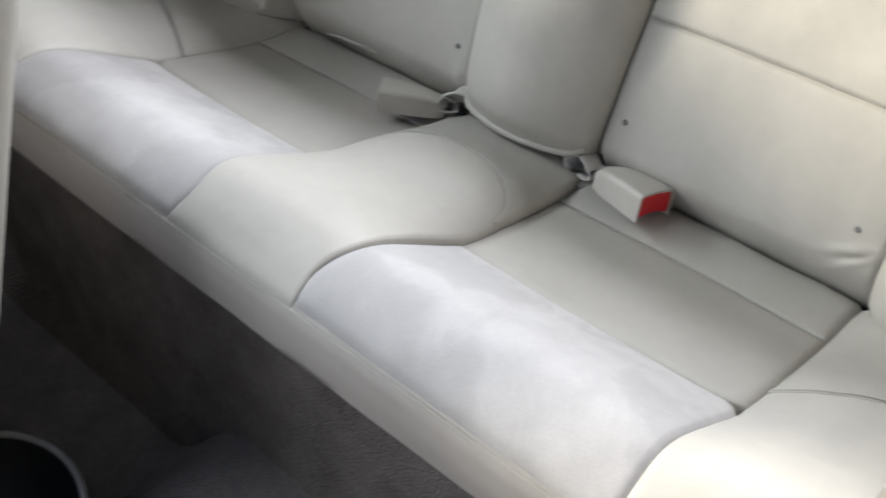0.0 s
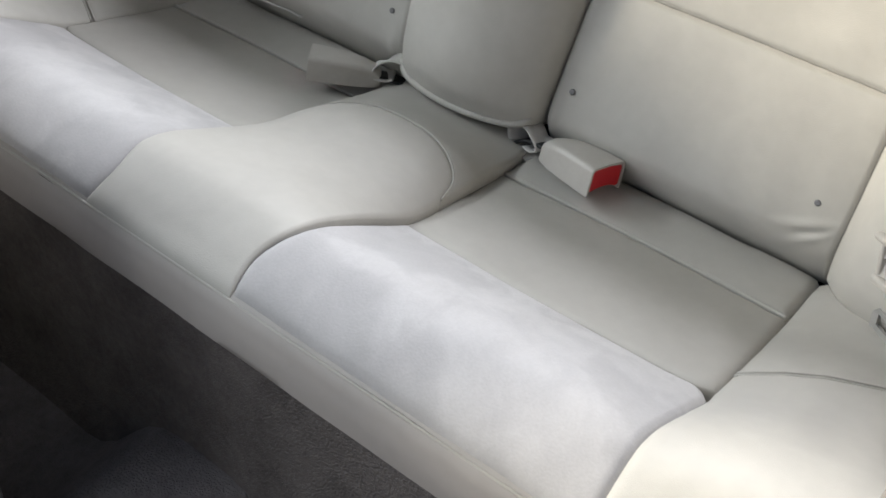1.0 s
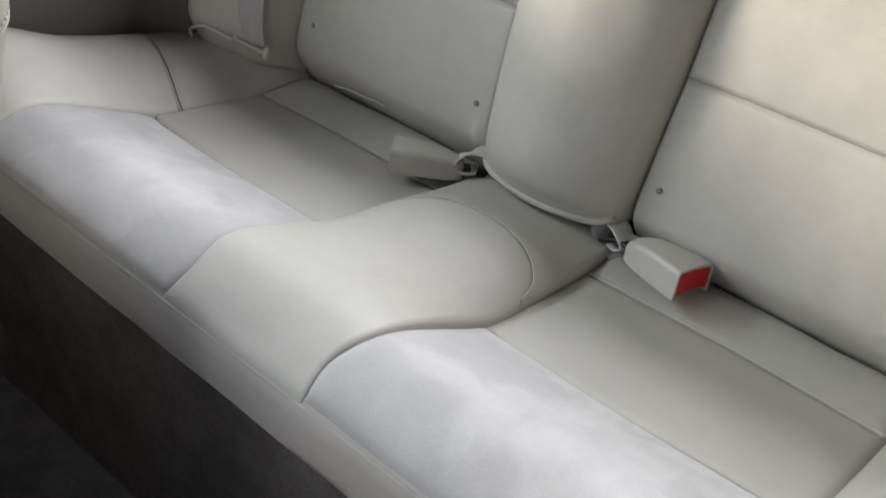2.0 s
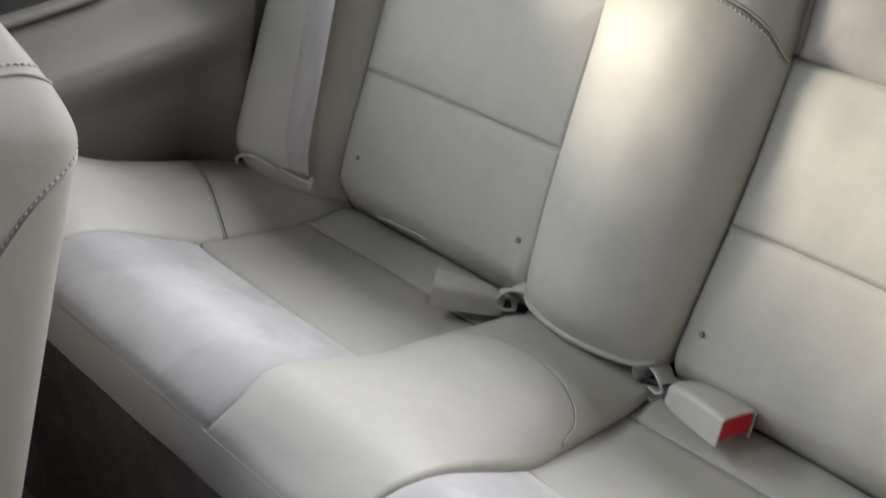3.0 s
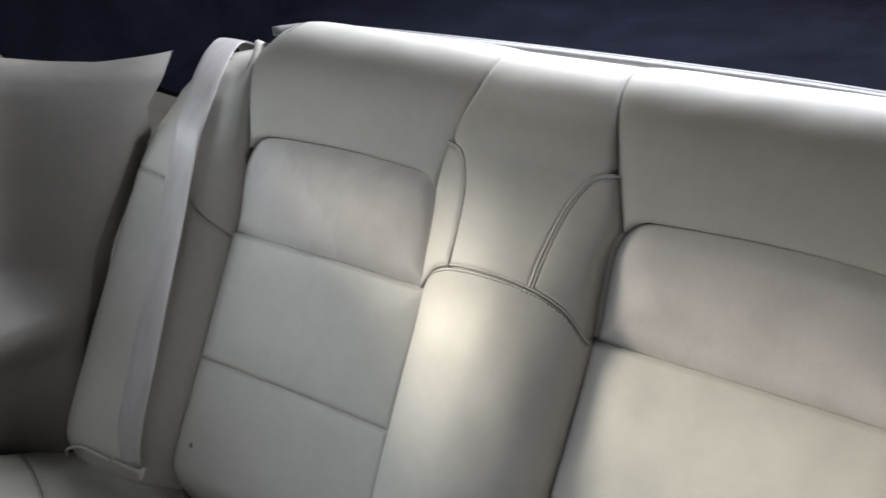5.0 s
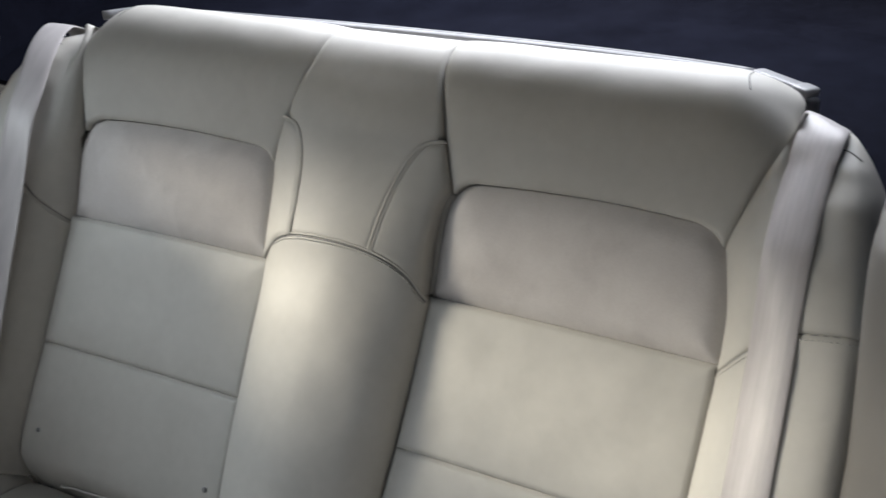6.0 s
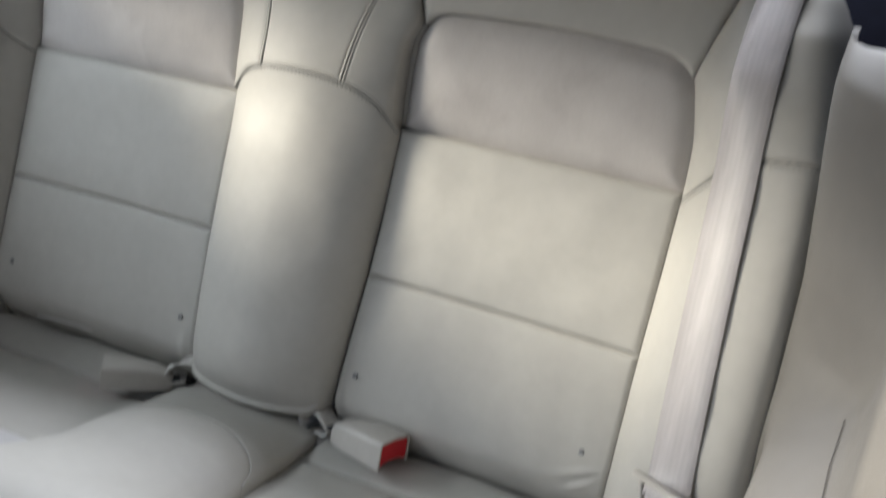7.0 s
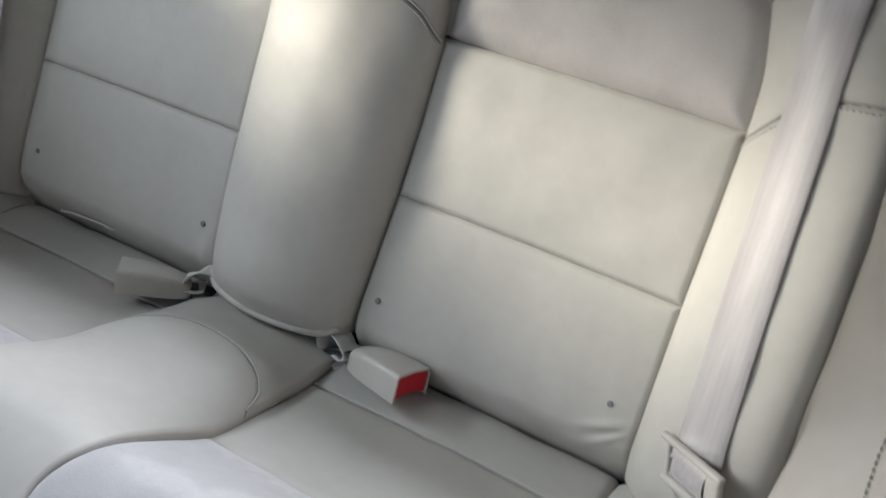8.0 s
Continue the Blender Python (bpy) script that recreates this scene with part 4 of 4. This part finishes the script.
as_ = np.r_[-0.05, -0.012, 0, 0.006, 0.016, np.linspace(0.03, 1, 70)]
ks_ = np.linspace(0, 1, 90)
for name, sg in (("side_trim_left", -1), ("side_trim_right", 1)):
    f = lambda a, k, sg=sg: (lambda q: (sg * (q[0] + (0.0 if a >= 0 else 0.012 * min(1.0, max(0.0, (0.80 - q[2]) / 0.06)) if sg > 0 else 0.010 * (q[2] < 0.78))), q[1], q[2]))(trim_at(a, k, sg))
    ob = sheet(name, f, as_, ks_, TRIM, None, "", 0.006)
    tagged(ob, "grey-beige vinyl quarter trim panel with an armrest ledge beside the rear seat", "trim panel", "", "structure")


def speaker(sg):
    """A rounded moulded rim on the trim wall, with a sheet of hexagonal holes in it."""
    yc, zc, hy, hz, x0 = 0.262, 0.714, 0.142, 0.102, 0.683
    sp = thing("speaker_grille", (sg * x0, yc, zc - hz), "grey perforated speaker grille in a moulded rim on the trim panel", "speaker")

    def outline(a, hy, hz, e=0.42):
        cx, s = math.cos(a), math.sin(a)
        y, z = hy * abs(cx) ** e * (1 if cx > 0 else -1), hz * abs(s) ** e * (1 if s > 0 else -1)
        return y, z - 0.10 * (y) * (1 if z < 0 else 0) + (0.12 * y if z < 0 else 0)

    def inward(z):
        """The foot of the speaker follows the hollow above the ledge."""
        return -0.024 * (max(0.0, 0.675 - z) / 0.07) ** 1.5

    N, V, F = 96, [], []
    secs = [(1.0, 1.0, 0.006), (0.99, 0.985, -0.006), (0.955, 0.94, -0.011), (0.915, 0.885, -0.010), (0.885, 0.845, -0.004), (0.88, 0.84, 0.006)]
    for fy, fz, dx in secs:
        for i in range(N):
            y, z = outline(2 * math.pi * i / N, hy * fy, hz * fz)
            V.append((sg * (x0 + dx + inward(zc + z)), yc + y, zc + z))
    for j in range(len(secs) - 1):
        F += [(j * N + i, j * N + (i + 1) % N, (j + 1) * N + (i + 1) % N, (j + 1) * N + i) for i in range(N)]
    mesh_ob("rim", V, F, TRIM, sp, "grey-beige moulded rim")
    V, F, p = [], [], 0.0042
    ny, nz = int(2 * hy / p) + 2, int(2 * hz / (p * 0.866)) + 2
    for j in range(nz):
        for i in range(ny):
            y, z = -hy + (i + 0.5 * (j % 2)) * p, -hz + j * p * 0.866
            if (abs(y) / (hy * 0.875)) ** 4.8 + (abs(z) / (hz * 0.83)) ** 4.8 > 1:
                continue
            bulge = -0.004 * (1 - (y / hy) ** 2)
            k = len(V)
            for r, dx in ((p / math.sqrt(3) * 1.0, 0.0), (p * 0.40, 0.0), (p * 0.38, 0.0022)):
                for q in range(6):
                    a = math.pi / 6 + q * math.pi / 3
                    V.append((sg * (x0 + 0.001 + bulge + dx + inward(zc + z)), yc + y + r * math.cos(a), zc + z + r * math.sin(a)))
            F += [(k + b * 6 + q, k + b * 6 + (q + 1) % 6, k + b * 6 + 6 + (q + 1) % 6, k + b * 6 + 6 + q) for b in (0, 1) for q in range(6)]
    mesh_ob("perforated_sheet", V, F, GRILLE, sp, "grey perforated metal sheet", smooth=False)
    ring = [outline(2 * math.pi * i / N, hy * 0.885, hz * 0.845) for i in range(N)]
    V = [(sg * (x0 + 0.0055 + inward(zc + z)), yc + y, zc + z) for y, z in ring]
    W = [(x + sg * 0.003, y, z) for x, y, z in V]
    mesh_ob("backing", V + W, [tuple(range(N)), tuple(range(2 * N - 1, N - 1, -1))] + [(i, (i + 1) % N, N + (i + 1) % N, N + i) for i in range(N)], BLACK, sp, "black backing cloth", smooth=False)
    return sp


speaker(-1)
# seam along the foot of the wall above the right armrest ledge
yy = np.linspace(0.0, 0.432, 80)
sq = []
for y in yy:
    a = (trim_back_edge(0.60, 1) - y) / (trim_back_edge(0.60, 1) + 0.15)
    q = trim_at(a, float(np.interp(y, [0.0, 0.20, 0.28, 0.36, 0.455], [0.540, 0.530, 0.518, 0.509, 0.510])))
    sq.append((q[0] - 0.0012, q[1], q[2] + 0.0010))
tagged(stitches("ledge_stitching", sq, None, 0.005, 0.004, 0.0008), "dark stitched seam along the armrest ledge", "stitching").data.materials[0] = GRILLE

# ---------------------------------------------------------------- front seat, reclined
FL = radians(22)
FU, FN = np.array([0, math.sin(FL), math.cos(FL)]), np.array([0, math.cos(FL), -math.sin(FL)])
F0 = np.array([-0.388, -0.0741, 0.3621])
fs = thing("front_seat", (-0.43, -0.3, 0.0), "grey-beige leather front seat with piped backrest, reclined", "car seat")


def fseat(x, h, d):
    return F0 + XA * x + FU * h + FN * d


def back_shell(h0, h1, turn, half, depth, n=72, m=60, e=0.20):
    """The padded backrest: upright sides, rounded over above the height turn."""
    V, F = [], []
    hs = np.r_[np.linspace(h0, turn, m - 24), turn + (h1 - turn) * np.sin(np.linspace(0.05, 1, 24) * math.pi / 2)]
    for h in hs:
        t = max(0.0, (h - turn) / (h1 - turn))
        k = max(0.0, 1 - t ** 1.4)
        dh, hx = depth / 2 * (0.10 + 0.90 * k), half - 0.05 * (1 - k)
        for i in range(n):
            an = 2 * math.pi * i / n
            cx, sy = math.cos(an), math.sin(an)
            V.append(fseat(hx * abs(cx) ** e * (1 if cx > 0 else -1), h, -depth / 2 + dh * abs(sy) ** 0.42 * (1 if sy > 0 else -1)))
    F += [(j * n + i, j * n + (i + 1) % n, (j + 1) * n + (i + 1) % n, (j + 1) * n + i) for j in range(len(hs) - 1) for i in range(n)]
    F += [tuple(range(n))[::-1], tuple((len(hs) - 1) * n + i for i in range(n))]
    return V, F


V, F = back_shell(-0.20, 0.452, 0.365, 0.235, 0.16)
mesh_ob("backrest", V, F, LEATHER, fs)


def side_x(d, h, turn=0.365, h1=0.452, half=0.235, depth=0.16):
    t = max(0.0, (h - turn) / (h1 - turn))
    k = max(0.0, 1 - t ** 1.4)
    sy = min(1.0, abs(d + depth / 2) / (depth / 2 * (0.10 + 0.90 * k))) ** (1 / 0.42)
    return (half - 0.05 * (1 - k)) * math.sqrt(max(0.0, 1 - sy * sy)) ** 0.20


for pts in ([(-0.004, 0.372), (-0.013, 0.391), (-0.029, 0.405), (-0.052, 0.4145), (-0.076, 0.414), (-0.125, 0.402)], [(-0.0015, 0.362), (-0.014, 0.347), (-0.040, 0.324), (-0.058, 0.299), (-0.076, 0.262), (-0.088, 0.215)]):
    q = curve(pts, 60)
    for dh, what in ((0.0, "piping"), (0.0062, "stitching")):
        P = np.array([fseat(side_x(d, h + dh) + 0.0009, h + dh, d) for d, h in q])
        if what == "piping":
            tube("piping", P, 0.0016, LEATHER, fs, "pale leather piping", 6)
        else:
            stitches("stitching", P, fs, 0.0040, 0.0022, 0.0007)
# unseen headrest on two posts, added to block sun from the lower belt; rounded like a cushion
V, F = rounded_box(0.20, 0.10, 0.16, 0.045, 5)
HM = Matrix([[1, 0, 0, F0[0]], [0, FN[1], FU[1], 0], [0, FN[2], FU[2], 0], [0, 0, 0, 1]])
hr = placed((V, F), Matrix.Translation(fseat(-0.035, 0.56, -0.07) - np.array([F0[0], 0, 0])) @ HM)
headrest = joined("headrest", [hr], LEATHER, fs, "unseen grey-beige leather headrest, added to shade the lower right belt")
for x in (-0.085, 0.015):
    tube("post", [fseat(x, h, -0.07) for h in (0.42, 0.46, 0.50)], 0.006, METAL, headrest, "steel post of the unseen headrest")
joined("seat_base", [placed(rounded_box(0.50, 0.52, 0.16, 0.04), pose(-0.43, -0.42, 0.24))], LEATHER, fs)
joined("base_cover", [placed(rounded_box(0.40, 0.44, 0.16, 0.03), pose(-0.43, -0.36, 0.10))], BLACK, fs, "black plastic seat base cover")
for x in (-0.60, -0.26):
    joined("seat_rail", [placed(rounded_box(0.035, 0.60, 0.03, 0.008), pose(x, -0.36, 0.018))], BLACK, fs, "black steel seat rail")

# ---------------------------------------------------------------- floor and body
def bumpy(y0, y1, x0, x1, zf, name, material, label, category, nx=40, ny=30):
    ob = sheet(name, lambda u, v: (u, v, zf(u, v)), np.linspace(x0, x1, nx), np.linspace(y0, y1, ny), material, None, "", 0.01)
    return tagged(ob, label, category, "", "structure")


bumpy(-1.9, 0.10, -0.78, 0.78, lambda x, y: 0.01 + 0.006 * noise.noise(Vector((x * 5, y * 5, 0))) + 0.10 * math.exp(-(x / 0.13) ** 4), "floor", CARPET_BLACK, "black carpeted car floor with a raised middle tunnel", "floor", 60, 50)
riser = sheet("seat_riser", lambda x, k: (x, np.interp(k, [0, 0.15, 0.8, 1.0], [0.045, 0.075, 0.098, 0.12]) + 0.004 * noise.noise(Vector((x * 6, k * 3, 2))), 0.0 + 0.385 * k), np.linspace(-0.76, 0.76, 60), np.linspace(0, 1, 14), CARPET, None, "", 0.01)
tagged(riser, "dark brown carpeted riser under the rear cushion", "seat riser", "", "structure")
# black rimmed tray beside the front seat
tray = thing("floor_tray", (-0.135, -0.205, 0.0), "black plastic tray with a grey rounded rim on the floor", "tray")
tr = [np.array((-0.135 + 0.125 * math.cos(a), -0.205 + 0.112 * math.sin(a), 0.16)) for a in np.linspace(0, 2 * math.pi, 61)]
tube("rim", tr, 0.0042, RAIL, tray, "grey rim")
lo = [np.array((-0.135 + (q[0] + 0.135) * 0.9, -0.205 + (q[1] + 0.205) * 0.9, 0.03)) for q in tr]
mesh_ob("tray_wall", tr[:-1] + lo[:-1], [(i, (i + 1) % 60, 60 + (i + 1) % 60, 60 + i) for i in range(60)] + [tuple(range(60, 120))], BLACK, tray)

# well and shelf behind the backrest, quarter linings, soft top
well = sheet("rear_well_lining", lambda x, k: (x, np.interp(k, [0, 0.3, 0.7, 1.0], [0.80, 0.96, 1.30, 1.75]), np.interp(k, [0, 0.3, 0.7, 1.0], [0.80, 0.86, 0.93, 1.02]) + 0.012 * noise.noise(Vector((x * 4, k * 5, 0)))), np.linspace(-0.80, 0.80, 50), np.linspace(0, 1, 24), LINING, None, "", 0.01)
tagged(well, "dark navy fabric lining of the well behind the seat", "lining", "", "structure")
def quarter(y, k, sg):
    """Fabric side of the soft top; its lower front edge, unseen, climbs forward to bound the sun patch."""
    low = float(np.interp(y, [-0.95, -0.30, 0.05, 0.15, 0.25, 0.32, 0.384, 0.42, 0.47, 0.55, 0.62, 1.75], [1.25, 1.255, 1.25, 1.20, 1.14, 1.085, 1.03, 0.995, 0.955, 0.89, 0.80, 0.80]))
    # right: unseen front drawn down low to shut out sky light
    if sg > 0 and y < 0.6:
        low = 0.80
    z = low + k * (1.27 - low)
    return sg * (0.785 + 0.008 * noise.noise(Vector((y * 5, k * 3, 4))) - 0.04 * (z - 0.8) ** 2), y, z


for name, sg in (("quarter_lining_left", -1), ("quarter_lining_right", 1)):
    y0 = -0.95 if sg < 0 else -1.40
    tagged(sheet(name, lambda y, k, sg=sg: quarter(y, k, sg), np.r_[np.linspace(y0, 0.6, 50), np.linspace(0.65, 1.75, 14)], np.linspace(0, 1, 14), LINING, None, "", 0.012), "dark navy soft top side lining above the trim, its unseen front part added to block light", "lining", "", "structure")
# roof out of view, added to keep light off the top panels
roof = sheet("unseen_roof_lining", lambda x, y: (x, y, float(np.interp(y, [-0.24, -0.10, 0.1, 0.3, 0.86], [1.25, 1.275, 1.31, 1.335, 1.35])) - 0.05 * (x / 0.8) ** 2), np.linspace(-0.78, 0.78, 30), np.linspace(-0.24, 0.86, 40), LINING, None, "", 0.012)
tagged(roof, "unseen dark roof lining, front edge set to shade the top of the backrest", "ceiling", "", "structure")
roof2 = sheet("rear_top_lining", lambda x, y: (x, y, 1.32 - 0.10 * (x / 0.8) ** 2 - 0.35 * (y - 1.3)), np.linspace(-0.78, 0.78, 30), np.linspace(1.30, 1.80, 10), LINING, None, "", 0.012)
tagged(roof2, "dark fabric soft top lining behind the rear window", "ceiling", "", "structure")

# rail along the top of the backrest with its end bracket
rail = thing("top_edge_rail", (0, 0.87, 0.90), "grey plastic rail running behind the top of the backrest", "rail")
rp = curve([(-0.50, 0.80, 0.917), (-0.44, 0.835, 0.922), (-0.15, 0.868, 0.924), (0.18, 0.875, 0.925), (0.38, 0.868, 0.922), (0.455, 0.850, 0.918)], 80)
tube("rail_bar", rp, 0.0065, RAIL, rail)
tube("rail_lip", rp[:76] + np.array([0, 0.013, 0.003]), 0.0035, RAIL, rail)
bracket = joined("end_bracket", [placed(rounded_box(0.066, 0.024, 0.010, 0.004), pose(0.446, 0.848, 0.9215, 0, 9, -20)), placed(rounded_box(0.020, 0.030, 0.012, 0.004), pose(0.474, 0.838, 0.916, 0, 12, -20))], RAIL, rail, "grey plastic end bracket")
joined("bracket_foot", [placed(rounded_box(0.034, 0.026, 0.028, 0.007), pose(0.472, 0.838, 0.898, 0, 0, -20))], BRACKET, bracket, "dark grey plastic foot")
# seams of the corner pieces at the ends of the top panel
for sg in (-1, 1):
    c = curve([(0.434, 0.682), (0.427, 0.703), (0.426, 0.726)], 20)
    tube("seam", back_plain(c[:, 0], c[:, 1], np.full(20, 0.0026)) * np.array([sg, 1, 1]), 0.0008, SEAM, back, "", 6)
    c = curve([(0.528, 0.630), (0.540, 0.629), (0.555, 0.620)], 20)
    tube("seam", back_side(c[:, 0], c[:, 1], np.full(20, -0.0001)) * np.array([sg, 1, 1]), 0.0010, SEAM, back, "", 6)

# steel catch plate on the sill of the left trim
catch = thing("belt_guide", (-0.71, 0.42, 0.885), "bright steel guide plate with a screw on the trim top", "belt guide")
V, F, N = [], [], 32
for r, h in ((0.028, 0.0), (0.029, 0.004), (0.026, 0.009), (0.008, 0.010)):
    V += [(-0.715 + r * 0.8 * math.cos(2 * math.pi * i / N), 0.40 + r * 1.6 * math.sin(2 * math.pi * i / N), 0.890 + h) for i in range(N)]
for j in range(3):
    F += [(j * N + i, j * N + (i + 1) % N, (j + 1) * N + (i + 1) % N, (j + 1) * N + i) for i in range(N)]
F += [tuple(range(N))[::-1], tuple(3 * N + i for i in range(N))]
mesh_ob("guide_plate", V, F, STEEL, catch)
stud(catch, (-0.715, 0.415, 0.900), (0, 0, 1), 0.004)

# unseen door slabs added to hold off low sun and sky; dashboard, ground outside
tagged(joined("unseen_door_left", [placed(rounded_box(0.10, 1.55, 0.98, 0.03), pose(-0.83, -0.62, 0.50))], TRIM), "unseen grey-beige door slab, top raised to keep low sun off the cushion", "door", "", "structure")
tagged(joined("dashboard", [placed(rounded_box(1.56, 0.35, 0.40, 0.06), pose(0, -1.72, 0.65))], BLACK), "dark dashboard across the front of the cabin", "dashboard", "", "structure")
# added slab on the open right side, keeps sky light off the left trim
tagged(joined("unseen_door_right", [placed(rounded_box(0.10, 1.55, 0.98, 0.03), pose(0.90, -0.62, 0.32))], TRIM), "unseen grey-beige door slab closing the right side against sky light", "door", "", "structure")
tagged(joined("ground", [([(-60, -60, -0.32), (60, -60, -0.32), (60, 60, -0.32), (-60, 60, -0.32)], [(0, 1, 2, 3)])], ASPHALT, smooth=False), "dark asphalt ground outside", "ground", "", "structure")
